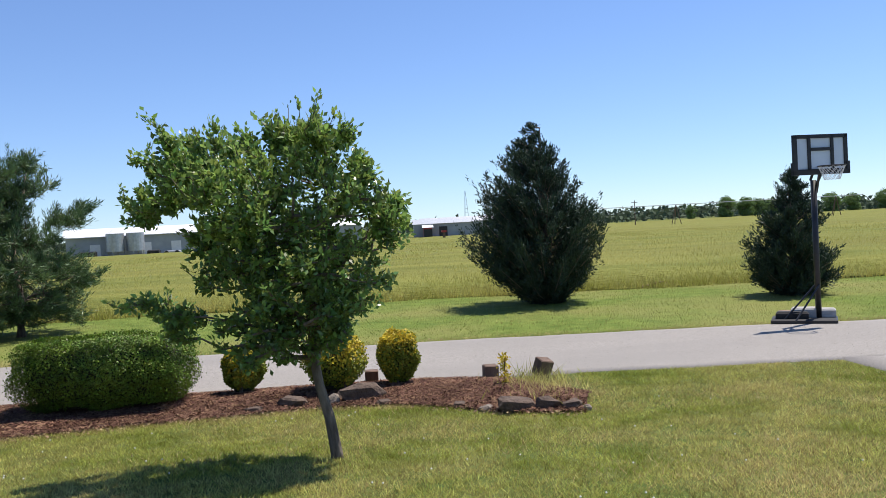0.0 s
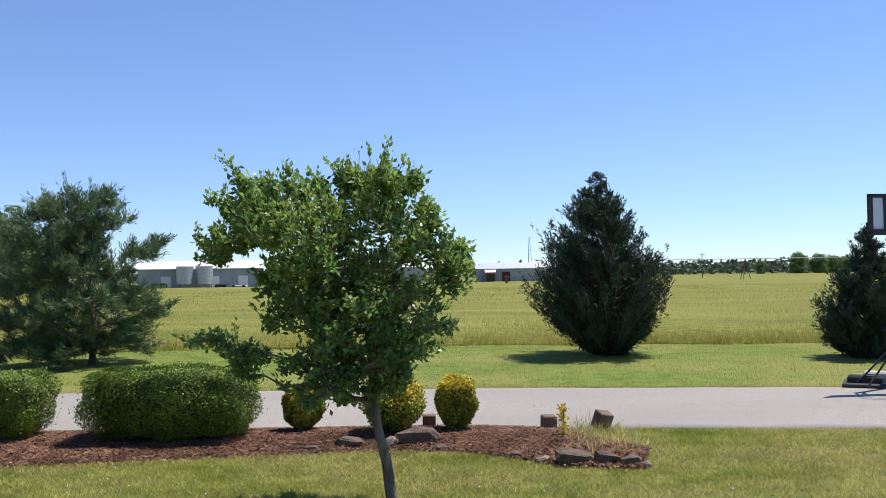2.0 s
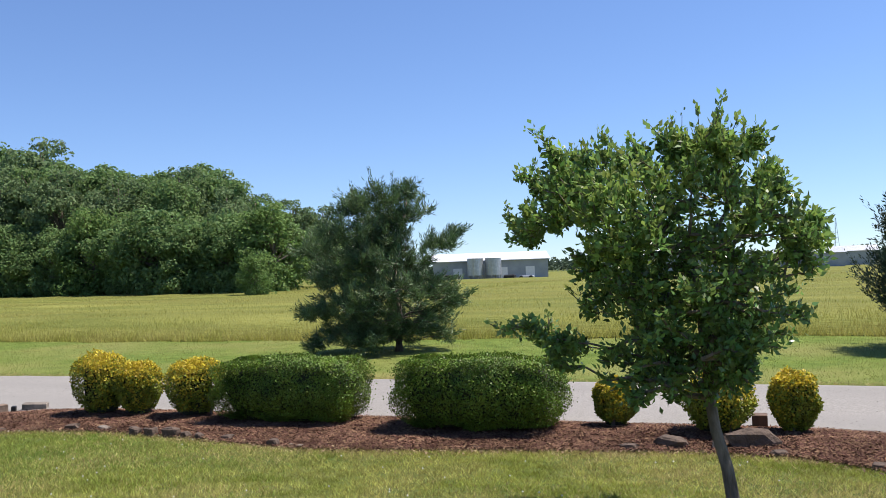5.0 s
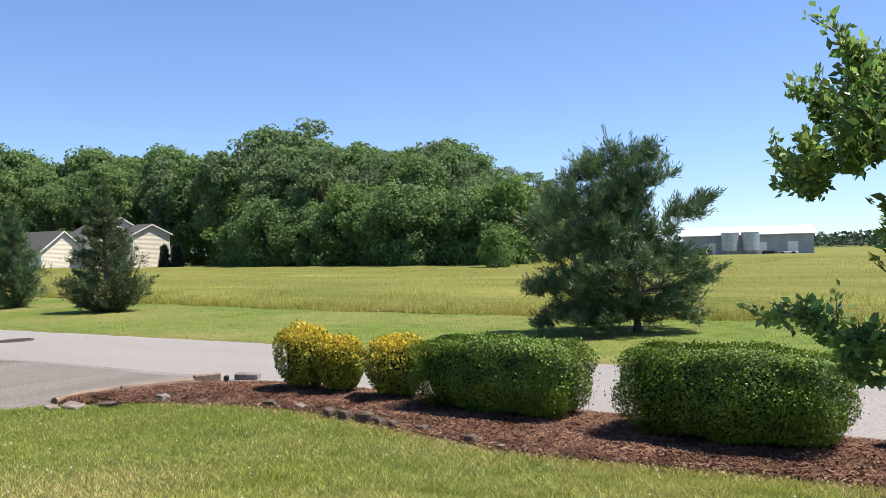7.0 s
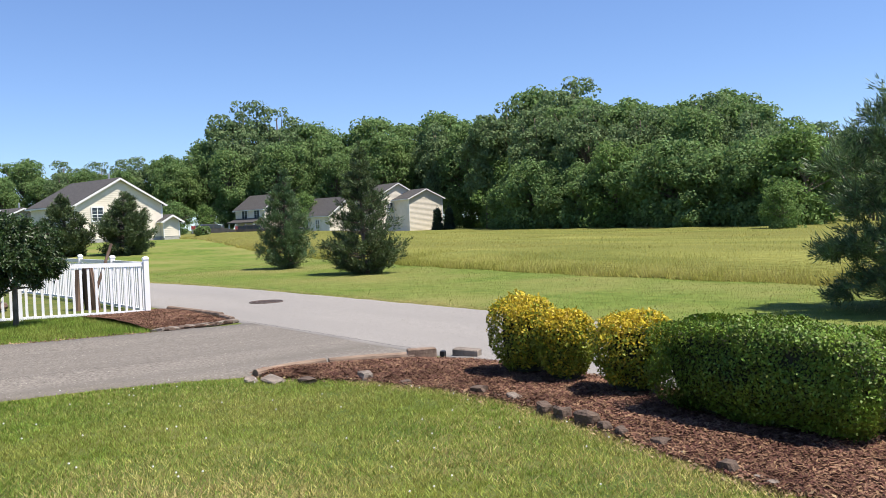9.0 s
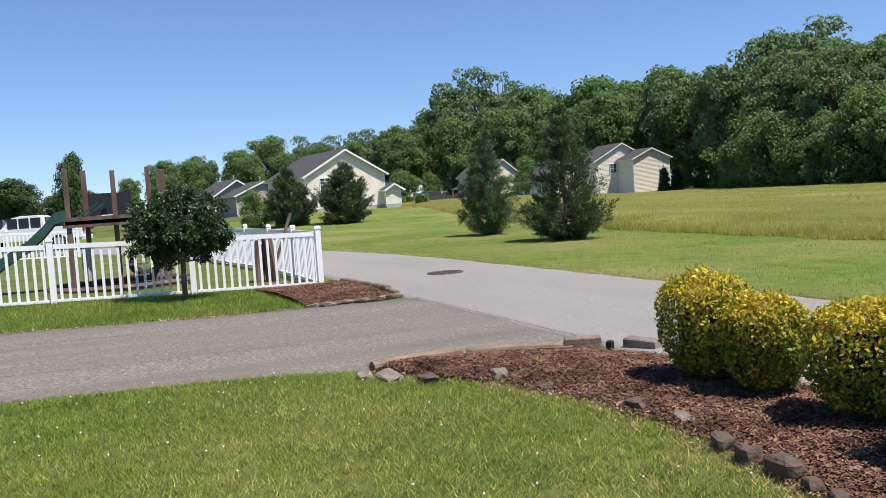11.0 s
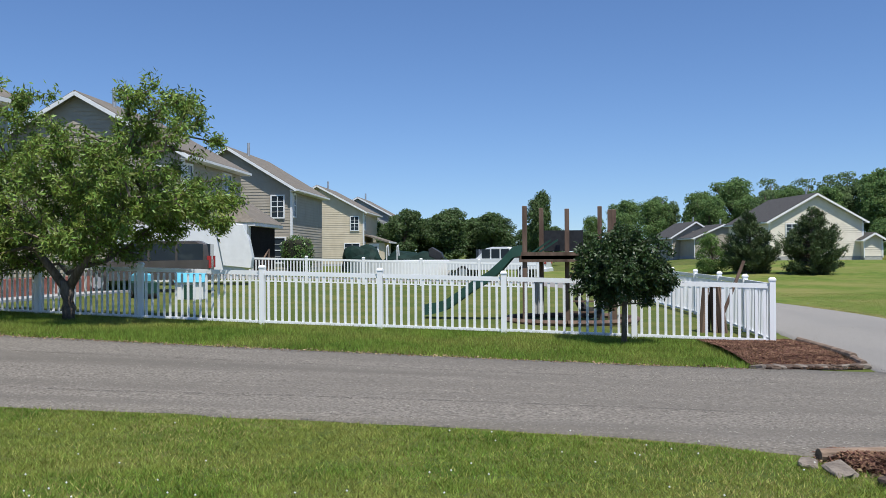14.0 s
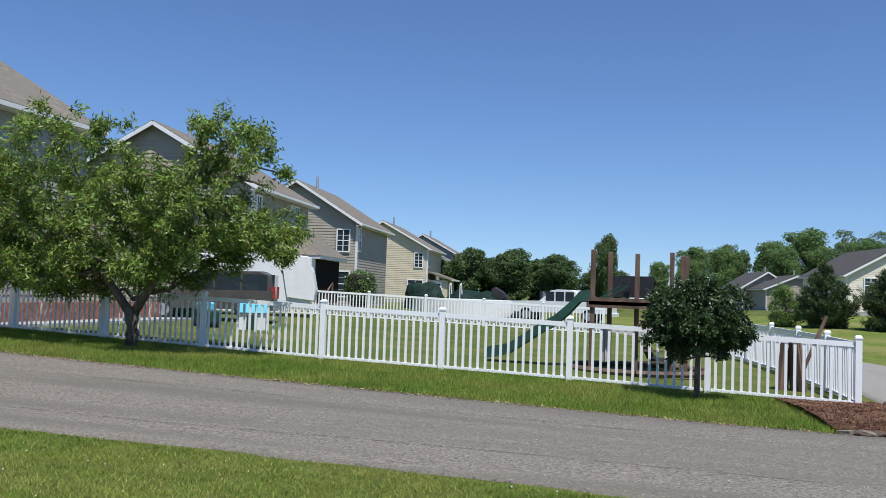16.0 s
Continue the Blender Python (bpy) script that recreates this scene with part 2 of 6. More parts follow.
# ---- geometry helpers ----
class Geo:
    """Vertices and faces of one mesh in the making."""

    def __init__(self):
        self.v, self.f = [], []

    def face(self, *points):
        k = len(self.v)
        self.v += [tuple(p) for p in points]
        self.f.append(tuple(range(k, k + len(points))))
        return self

    def box(self, x0, y0, z0, x1, y1, z1, m=None, chamfer=0.0):
        c = chamfer
        pts = [Vector(p) for p in ((x0, y0, z0), (x1, y0, z0), (x1, y1, z0), (x0, y1, z0), (x0, y0, z1 - c), (x1, y0, z1 - c), (x1, y1, z1 - c), (x0, y1, z1 - c))]
        fs = [(0, 3, 2, 1), (0, 1, 5, 4), (1, 2, 6, 5), (2, 3, 7, 6), (3, 0, 4, 7)]
        if c:
            pts += [Vector(p) for p in ((x0 + c, y0 + c, z1), (x1 - c, y0 + c, z1), (x1 - c, y1 - c, z1), (x0 + c, y1 - c, z1))]
            fs += [(4, 5, 9, 8), (5, 6, 10, 9), (6, 7, 11, 10), (7, 4, 8, 11), (8, 9, 10, 11)]
        else:
            fs.append((4, 5, 6, 7))
        k = len(self.v)
        self.v += [tuple(m @ p) if m else tuple(p) for p in pts]
        self.f += [tuple(i + k for i in f) for f in fs]
        return self

    def bar(self, a, b, w, h=None):
        """A square bar from a to b."""
        a, b = Vector(a), Vector(b)
        d = b - a
        q = d.to_track_quat("Z", "Y").to_matrix().to_4x4()
        h = h or w
        return self.box(-w / 2, -h / 2, 0, w / 2, h / 2, d.length, Matrix.Translation(a) @ q)

    def tube(self, pts, radii, n=7, cap=True):
        pts = [Vector(p) for p in pts]
        k, rings = len(self.v), len(pts)
        for i, p in enumerate(pts):
            d = (pts[min(i + 1, rings - 1)] - pts[max(i - 1, 0)]).normalized()
            q = d.to_track_quat("Z", "Y")
            r = radii[i] if hasattr(radii, "__len__") else radii
            for j in range(n):
                a = 2 * math.pi * j / n
                self.v.append(tuple(p + q @ Vector((math.cos(a) * r, math.sin(a) * r, 0))))
        for i in range(rings - 1):
            for j in range(n):
                a, b = k + i * n + j, k + i * n + (j + 1) % n
                self.f.append((a, b, b + n, a + n))
        if cap:
            self.f.append(tuple(k + j for j in reversed(range(n))))
            self.f.append(tuple(k + (rings - 1) * n + j for j in range(n)))
        return self

    def prism(self, outline, y0, y1, inset=0.0):
        """An outline in x and z, drawn out along y; inset narrows the ends for a rounded look."""
        k, n = len(self.v), len(outline)
        cx, cz = sum(p[0] for p in outline) / n, sum(p[1] for p in outline) / n
        rows = [(y0, 1 - inset), (y0 + abs(y1 - y0) * 0.08, 1), (y1 - abs(y1 - y0) * 0.08, 1), (y1, 1 - inset)] if inset else [(y0, 1), (y1, 1)]
        for y, s in rows:
            self.v += [(cx + (x - cx) * s, y, cz + (z - cz) * s) for x, z in outline]
        for i in range(len(rows) - 1):
            for j in range(n):
                a, b = k + i * n + j, k + i * n + (j + 1) % n
                self.f.append((a, b, b + n, a + n))
        self.f.append(tuple(k + j for j in reversed(range(n))))
        self.f.append(tuple(k + (len(rows) - 1) * n + j for j in range(n)))
        return self

    def mesh(self, name):
        me = bpy.data.meshes.new(name)
        me.from_pydata(self.v, [], self.f)
        return me


def mesh_np(name, verts, faces):
    """A mesh from arrays: vertices (n, 3) and faces (m, 3 or 4)."""
    me = bpy.data.meshes.new(name)
    verts, faces = np.ascontiguousarray(verts, np.float32), np.ascontiguousarray(faces, np.int32)
    k = faces.shape[1]
    me.vertices.add(len(verts))
    me.vertices.foreach_set("co", verts.ravel())
    me.loops.add(faces.size)
    me.loops.foreach_set("vertex_index", faces.ravel())
    me.polygons.add(len(faces))
    me.polygons.foreach_set("loop_start", np.arange(0, faces.size, k, dtype=np.int32))
    me.update(calc_edges=True)
    return me


def part(name, geo, mat, parent=None, label="", smooth=False):
    me = geo.mesh(name) if isinstance(geo, Geo) else geo
    if not me.materials:
        me.materials.append(mat)
    if smooth:
        me.polygons.foreach_set("use_smooth", [True] * len(me.polygons))
    ob = new(name, me)
    ob.parent = parent
    if label:
        ob["label"] = label
    return ob


def thing(name, label, category, place=(0, 0, 0), turn=0.0, group="", kind=""):
    ob = new(name)
    ob.empty_display_size = 0.2
    ob.matrix_basis = pose(*place, 0, 0, turn)
    return tagged(ob, label, category, group, kind)


def piece(name, me, parent, m, size=(1, 1, 1)):
    """One more object on a shared mesh."""
    ob = new(name, me)
    ob.parent = parent
    ob.matrix_basis = m @ Matrix.Diagonal((*size, 1))
    return ob


def step(a, b, v):
    v = np.clip((np.asarray(v, float) - a) / (b - a), 0, 1)
    return v * v * (3 - 2 * v)


def gz(x, y):
    """The ground's height."""
    x, y = np.asarray(x, float), np.asarray(y, float)
    lawn = np.where(y < 9.2, 0.36 * step(9.2, 1.0, y) * step(-11.5, -7, x) * (1 - 0.5 * step(3, 9, x)), 0)
    yard = np.clip(0.027 * (9.6 - y), 0, 0.5) * step(-10.5, -18, x)
    rise = 0.9 * step(-45, -80, x) * step(60, 35, y) * step(9, 16, y)
    fall = -2.0 * step(60, 250, y)
    return lawn + yard + rise + fall


def leaves(centres, along, length, width, fold=0.25, rng=None, face=None):
    """Leaf blades, one folded quad each, from their base points and directions."""
    rng = rng or np.random.default_rng(1)
    n = len(centres)
    along = along / (np.linalg.norm(along, axis=1, keepdims=True) + 1e-9)
    side = np.cross(along, rng.normal(size=(n, 3)) if face is None else face + rng.normal(0, 0.55, (n, 3)))
    side /= np.linalg.norm(side, axis=1, keepdims=True) + 1e-9
    up = np.cross(side, along)
    size = rng.uniform(0.65, 1.3, (n, 1))
    L, W = length * size, width * size
    mid = centres + along * L * 0.45
    v = np.stack([centres, mid + side * W / 2 + up * W * fold, centres + along * L, mid - side * W / 2 + up * W * fold], 1).reshape(-1, 3)
    return v, np.arange(4 * n).reshape(-1, 4)


def blades(centres, height, width, lean=0.4, rng=None):
    """Grass blades, one triangle each."""
    n = len(centres)
    a, b = rng.uniform(0, 2 * np.pi, n), rng.uniform(0, 2 * np.pi, n)
    h = height * rng.uniform(0.5, 1.3, n)
    tilt = lean * rng.uniform(0.2, 1.4, n) * h
    w = np.stack([np.cos(a), np.sin(a), 0 * a], 1) * (width / 2)
    tip = centres + np.stack([np.cos(b) * tilt, np.sin(b) * tilt, h], 1)
    return np.stack([centres - w, centres + w, tip], 1).reshape(-1, 3), np.arange(3 * n).reshape(-1, 3)


# ---- ground, road, driveway, beds ----
def axis(near0, near1, stepsize, far0, far1):
    out = list(np.arange(near0, near1 + 1e-6, stepsize))
    d, v = stepsize, near1
    while v < far1:
        d *= 1.25
        v += d
        out.append(v)
    d, v = stepsize, near0
    while v > far0:
        d *= 1.25
        v -= d
        out.insert(0, v)
    return np.array(out)


gx, gy = axis(-60, 14, 0.5, -3500, 3500), axis(-12, 26, 0.5, -3000, 3500)
X, Y = np.meshgrid(gx, gy, indexing="ij")
wobble = 0.003 * np.sin(X * 1.3) * np.sin(Y * 1.1 + 1) * step(8.2, 7.2, Y) * step(-10.5, -9, X)
V = np.stack([X, Y, gz(X, Y) + wobble], -1).reshape(-1, 3)
nx, ny = len(gx), len(gy)
I = (np.arange(nx - 1)[:, None] * ny + np.arange(ny - 1)[None]).ravel()
ground = part("ground", mesh_np("ground", V, np.stack([I, I + ny, I + ny + 1, I + 1], 1)), LAWN, smooth=True)
tagged(ground, "mown green lawn with dry yellow patches", "ground", kind="structure")


def strip(name, a, b, lift, mat, label, category, across=10, along=0.4, crown=0.0, rough_edge=0.0, parent=None):
    """A sheet between two edge lines that follows the ground."""
    def resample(line, k):
        line = np.array(line, float)
        s = np.r_[0, np.cumsum(np.hypot(*np.diff(line, axis=0).T))]
        u = np.linspace(0, s[-1], k)
        return np.stack([np.interp(u, s, line[:, 0]), np.interp(u, s, line[:, 1])], 1)
    length = max(np.hypot(*np.diff(np.array(a, float), axis=0).T).sum(), 1)
    k = int(length / along) + 2
    A, B = resample(a, k), resample(b, k)
    rng = np.random.default_rng(5)
    if rough_edge:
        A, B = A + rng.normal(0, rough_edge, A.shape), B + rng.normal(0, rough_edge, B.shape)
    across += 2
    w = np.r_[0, 0.004, np.linspace(0, 1, across - 1)[1:-1], 0.996, 1][None, :, None]
    P = A[:, None] * (1 - w) + B[:, None] * w
    z = gz(P[..., 0], P[..., 1]) + lift + crown * np.sin(np.pi * w[..., 0])
    z[:, [0, -1]] -= lift + 0.04
    verts = np.concatenate([P, z[..., None]], -1).reshape(-1, 3)
    i = (np.arange(k - 1)[:, None] * (across + 1) + np.arange(across)[None]).ravel()
    me = mesh_np(name, verts, np.stack([i, i + across + 1, i + across + 2, i + 1], 1))
    ob = part(name, me, mat, parent, smooth=True)
    return tagged(ob, label, category, kind="structure")


ROAD_FAR = [(60, 12.5), (20, 12.9), (7.6, 13.45), (5.2, 13.75), (0.7, 14.1), (-7, 14.15), (-14.3, 13.95), (-20, 13.6), (-24, 13.35), (-28, 12.9), (-32, 12.1), (-36, 10.9), (-42, 8.5), (-50, 4)]
ROAD_NEAR = [(60, 8.6), (20, 9.2), (7.6, 9.9), (5.2, 10.3), (2, 10.55), (-5, 10.55), (-11.5, 10.25), (-16.6, 9.95), (-20.5, 9.75), (-24, 9.7), (-28, 9.3), (-33, 8.3), (-38, 6.5), (-46, 2.0)]
strip("road", ROAD_NEAR, ROAD_FAR, 0.016, ROAD, "pale weathered tar-and-chip lane", "road", 16, 0.4, 0.03, 0.025)
strip("driveway", [(-11.0, 10.22), (-11.35, 8.7), (-11.42, 7.95), (-11.75, 7.3), (-12.0, 6.0), (-12.15, 4), (-12.3, 1.3), (-12.4, -1.2), (-12.6, -8), (-12.7, -10)],
      [(-16.65, 9.97), (-16.7, 8.9), (-16.55, 8.3), (-16.45, 6.3), (-16.55, 3), (-16.65, -0.5), (-16.9, -5), (-17.2, -9), (-17.3, -10)], 0.02, DRIVE, "grey asphalt driveway with a worn surface", "driveway", 12, 0.4, 0.01, 0.03)
strip("side_driveway", [(5.2, 10.35), (5.25, 9.3), (6.0, 6.0)], [(10, 9.9), (10, 8), (11, 5)], 0.022, ROAD, "pale end of a side drive", "driveway", 8, 0.4)

# planting bed along the road, and the small bed at the fence corner
BED_FRONT = [(-11.32, 7.92), (-11.0, 8.2), (-10.2, 8.75), (-9.2, 9.1), (-8.2, 9.2), (-7.2, 9.1), (-6.2, 8.9), (-5.2, 8.75), (-4.4, 8.85), (-3.3, 9.05), (-2.0, 9.25), (-1.2, 9.4), (-0.3, 9.3), (0.3, 9.0), (0.8, 8.55), (1.5, 8.35)]
BED_BACK = [(-11.42, 8.15), (-11.33, 9.2), (-11.0, 9.92), (-10.4, 10.35), (-9.5, 10.58), (-8.2, 10.6), (-7.2, 10.6), (-6.2, 10.6), (-5.2, 10.62), (-4.4, 10.62), (-3.3, 10.62), (-2.0, 10.62), (-1.0, 10.65), (0.0, 10.65), (1.0, 10.4), (1.75, 9.2)]
bed = strip("mulch_bed", BED_FRONT, BED_BACK, 0.03, MULCH, "planting bed of red-brown bark mulch", "mulch bed", 14, 0.15, 0.06, 0.03)
bed2 = strip("mulch_bed", [(-16.6, 8.35), (-16.75, 9.1), (-17.1, 9.85)], [(-20.25, 7.9), (-20.35, 8.7), (-20.9, 9.6)], 0.03, MULCH, "small mulch bed at the fence corner", "mulch bed", 14, 0.15, 0.07, 0.03)


def inside(pts, poly):
    poly = np.array(poly)
    hit = np.zeros(len(pts), bool)
    for (x0, y0), (x1, y1) in zip(poly, np.roll(poly, -1, 0)):
        c = (y0 > pts[:, 1]) != (y1 > pts[:, 1])
        hit ^= c & (pts[:, 0] < (x1 - x0) * (pts[:, 1] - y0) / (y1 - y0 + 1e-12) + x0)
    return hit


def resample(line, k):
    line = np.array(line, float)
    d = np.r_[0, np.cumsum(np.hypot(*np.diff(line, axis=0).T))]
    t = np.linspace(0, d[-1], k)
    return np.stack([np.interp(t, d, line[:, 0]), np.interp(t, d, line[:, 1])], 1)


def chips(front, back, n, seed, crown):
    """Loose bark chips on a bed between two edge lines."""
    rng = np.random.default_rng(seed)
    A, B = resample(front, 400), resample(back, 400)
    j, w = rng.integers(0, 400, n), rng.uniform(-0.02, 1.0, (n, 1))
    p = A[j] * (1 - w) + B[j] * w + rng.normal(0, 0.03, (n, 2))
    a = rng.uniform(0, 6.28, n)
    L, W = rng.uniform(0.006, 0.024, n), rng.uniform(0.0025, 0.008, n)
    t = rng.normal(0, 0.3, n)
    ax = np.stack([np.cos(a) * np.cos(t), np.sin(a) * np.cos(t), np.sin(t)], 1) * L[:, None]
    sd = np.stack([-np.sin(a), np.cos(a), rng.normal(0, 0.3, n)], 1) * W[:, None]
    c = np.c_[p, gz(p[:, 0], p[:, 1]) + 0.036 + crown * np.sin(np.pi * np.clip(w[:, 0], 0, 1)) + rng.uniform(-0.006, 0.012, n)]
    v = np.stack([c - ax - sd, c + ax - sd * 0.6, c + ax + sd * 0.6, c - ax + sd], 1).reshape(-1, 3)
    return mesh_np("bark_chips", v, np.arange(4 * n).reshape(-1, 4))


tagged(part("bark_chips", chips(BED_FRONT, BED_BACK, 140000, 3, 0.06), CHIPS), "loose red-brown bark chips on the bed", "mulch", kind="stuff")
tagged(part("bark_chips", chips([(-16.6, 8.35), (-16.75, 9.1), (-17.1, 9.85)], [(-20.25, 7.9), (-20.35, 8.7), (-20.9, 9.6)], 24000, 4, 0.07), CHIPS), "loose bark chips by the fence corner", "mulch", kind="stuff")

# verge and barley field beyond the road
verge = strip("verge", [(60, 12.6), (20, 13.0), (7.6, 13.5), (0.7, 14.15), (-14.3, 14.0), (-24, 13.4), (-30, 12.6), (-36, 11.0), (-50, 4.2), (-70, -2)],
              [(60, 19.5), (20, 20.5), (9, 21.6), (0, 22.4), (-13, 21.8), (-20, 21.6), (-30, 22.4), (-50, 25.5), (-82, 30.5), (-100, 32)], 0.008, VERGE, "mown grass verge with sun-bleached edge", "grass", 14, 0.8, 0.0, 0.03)
CROP_EDGE = [(200, 16), (60, 19.3), (20, 20.3), (9, 21.4), (0, 22.2), (-13, 21.6), (-20, 21.4), (-30, 22.2), (-50, 25.3), (-82, 30.3), (-95, 32)]
edge = np.array(CROP_EDGE, float)
u = np.r_[np.linspace(200, 20, 40), np.linspace(19.5, -30, 100), np.linspace(-31, -95, 60)]
ey = np.interp(-u, -edge[:, 0], edge[:, 1]) + 0.12 * np.sin(u * 1.7) + 0.08 * np.sin(u * 4.3)
depth = np.r_[0, 0.15, 0.5, 1.2, 2.5, 4.5, 7, 10, 14, 20, 28, 40, 55, 75, 100, 130, 165, 210, 260, 330]
rise = np.r_[0.02, 0.08, 0.17, 0.28, 0.38, np.full(15, 0.45)]
fx = np.repeat(u[:, None], len(depth), 1) * (1 + depth[None] / 330 * 1.4)
fy = ey[:, None] + depth[None]
fz = gz(fx, fy) * (1) + rise[None] + 0.05 * np.sin(fx * 0.9 + fy * 0.5) * np.sin(fy * 0.7)
k = len(depth)
i = (np.arange(len(u) - 1)[:, None] * k + np.arange(k - 1)[None]).ravel()
field = part("barley_field", mesh_np("barley_field", np.stack([fx, fy, fz], -1).reshape(-1, 3), np.stack([i, i + 1, i + k + 1, i + k], 1)), CROP, smooth=True)
tagged(field, "ripening yellow-green barley field", "field", kind="structure")
rng = np.random.default_rng(11)
bx = np.r_[rng.uniform(-60, 24, 90000), rng.uniform(-85, 34, 110000)]
back = np.r_[rng.exponential(1.3, 90000), rng.uniform(0, 1, 110000) ** 1.6 * 52]
by = np.interp(-bx, -edge[:, 0], edge[:, 1]) + back + 0.12 * np.sin(bx * 1.7) - 0.15
bz = gz(bx, by) + np.interp(back, [0, 0.3, 1.3, 3.0, 6.0], [0.0, 0.06, 0.18, 0.3, 0.36])
wide = np.r_[np.full(90000, 0.013), 0.02 + 0.0005 * back[90000:]]
v, f = blades(np.stack([bx, by, bz], 1), np.r_[np.full(90000, 0.2), np.full(110000, 0.16)], wide[:, None], 0.6, rng)
tagged(part("barley_stalks", mesh_np("barley_stalks", v, f), STRAW), "standing barley along the field's edge", "crop", kind="stuff")

vx, vy = rng.uniform(-40, 16, 90000), rng.uniform(12.8, 22.6, 90000)
vlow, vhigh = np.interp(-vx, -np.array(ROAD_FAR)[:, 0], np.array(ROAD_FAR)[:, 1]), np.interp(-vx, -edge[:, 0], edge[:, 1])
ok = (vy > vlow + 0.02) & (vy < vhigh)
v, f = blades(np.c_[vx, vy, gz(vx, vy)][ok], 0.036, 0.014, 1.0, rng)
tagged(part("verge_grass", mesh_np("verge_grass", v, f), VERGE_GRASS), "short mown verge grass", "grass", kind="stuff")

# lawn blades, where the camera passes near
DRIVE_EDGE = [(-11.7, 8.0), (-12.0, 6.0), (-12.15, 4), (-12.3, 1.3), (-12.4, -2)]
lawn_poly = BED_FRONT + [(1.75, 9.2), (1.9, 10.5), (5.15, 10.25), (5.2, 9.3), (5.2, 3.0), (-1, 3.0), (-5, 4), (-8, 1), (-12.35, -1.0), (-12.25, 1.3), (-12.1, 4), (-11.95, 6.0), (-11.7, 7.3), (-11.42, 7.85)]
rng = np.random.default_rng(21)
tufts = rng.uniform((-12.5, -1), (5.3, 10.6), (90000, 2))
p = np.repeat(tufts, 13, 0) + rng.normal(0, 0.034, (1170000, 2))
tall = np.repeat(rng.uniform(0.55, 1.4, 90000), 13)
keep = inside(p, lawn_poly)
p, tall = p[keep], tall[keep]
green = rng.uniform(0, 1, len(p)) < 0.06 + 0.74 * step(-4.0, -10.0, p[:, 0] + 0.8 * np.sin(p[:, 1] * 1.3))
for mask, mat, lab in ((green, YARD_GRASS, "short green lawn grass in tufts"), (~green, BLADES, "short yellow-green lawn grass with dry tufts")):
    v, f = blades(np.c_[p[mask], gz(p[mask, 0], p[mask, 1]) - 0.005], 0.034 * tall[mask], 0.0085, 1.0, rng)
    tagged(part("lawn_grass", mesh_np("lawn_grass", v, f), mat), lab, "grass", kind="stuff")
yard_poly = [(-16.5, 8.5), (-16.45, 6.3), (-16.55, 3), (-16.65, -0.5), (-16.9, -5), (-17.2, -9), (-21.5, -9), (-20.8, -4), (-20.5, 2), (-20.3, 8.1)]
p = rng.uniform((-22, -9), (-16.3, 8.55), (170000, 2))
p = p[inside(p, yard_poly)]
v, f = blades(np.c_[p, gz(p[:, 0], p[:, 1]) - 0.005], 0.07, 0.01, 0.7, rng)
tagged(part("yard_grass", mesh_np("yard_grass", v, f), YARD_GRASS), "longer green grass between fence and driveway", "grass", kind="stuff")

# dry strips: along the bed's edge, along the far side of the lane, and worn patches in the lawn
da = resample(BED_FRONT, 600)[rng.integers(60, 520, 9000)] + np.c_[rng.normal(0, 0.04, 9000), -np.abs(rng.normal(0, 0.13, 9000)) + 0.03]
db = resample(ROAD_FAR[1:11], 600)[rng.integers(0, 600, 15000)] + np.c_[rng.normal(0, 0.1, 15000), np.abs(rng.normal(0, 0.22, 15000)) + 0.02]
spots = rng.uniform((-7.5, -0.5), (5, 9.6), (46, 2))
dc = spots[rng.integers(0, 46, 22000)] + rng.normal(0, 1, (22000, 2)) * np.array([0.5, 0.25])
dc = dc[inside(dc, lawn_poly)]
dp = np.concatenate([da, db, dc])
v, f = blades(np.c_[dp, gz(dp[:, 0], dp[:, 1]) - 0.002], 0.04, 0.009, 1.3, rng)
tagged(part("dry_grass", mesh_np("dry_grass", v, f), DRY), "sun-dried tan grass along edges and in patches", "grass", kind="stuff")
# worn stone grains on the asphalt
PEBBLE = material("asphalt_grains", (0.12, 0.11, 0.095), (0.35, 0.32, 0.275), 9.0, 0.95, island=0.5, gloss=0.2)
q = rng.uniform((-16.9, -6), (-11.2, 10.1), (90000, 2))
q = q[inside(q, [(-11.45, 8.6), (-11.5, 7.95), (-11.8, 7.3), (-12.03, 6), (-12.35, -1.2), (-12.55, -6), (-16.8, -6), (-16.5, 3), (-16.35, 6.3), (-16.5, 9.9), (-11.2, 10.1)])]
v, f = leaves(np.c_[q, gz(q[:, 0], q[:, 1]) + 0.0335], rng.normal(0, 1, (len(q), 3)) * np.array([1, 1, 0.02]), 0.014, 0.012, 0.0, rng, np.array([0, 0, 3.0]))
tagged(part("asphalt_grains", mesh_np("asphalt_grains", v, f), PEBBLE), "pale stone grains worn free in the driveway", "gravel", kind="stuff")
q = np.c_[rng.uniform(-24, 7, 40000), rng.uniform(0.03, 0.97, 40000)]
low, high = np.interp(-q[:, 0], -np.array(ROAD_NEAR)[:, 0], np.array(ROAD_NEAR)[:, 1]), np.interp(-q[:, 0], -np.array(ROAD_FAR)[:, 0], np.array(ROAD_FAR)[:, 1])
qz = 0.0175 + 0.03 * np.sin(np.pi * q[:, 1])
v, f = leaves(np.c_[q[:, 0], low + (high - low) * q[:, 1], gz(q[:, 0], low + (high - low) * q[:, 1]) + qz], rng.normal(0, 1, (40000, 3)) * np.array([1, 1, 0.02]), 0.014, 0.012, 0.0, rng, np.array([0, 0, 3.0]))
tagged(part("road_grains", mesh_np("road_grains", v, f), PEBBLE), "loose stone chippings on the lane", "gravel", kind="stuff")


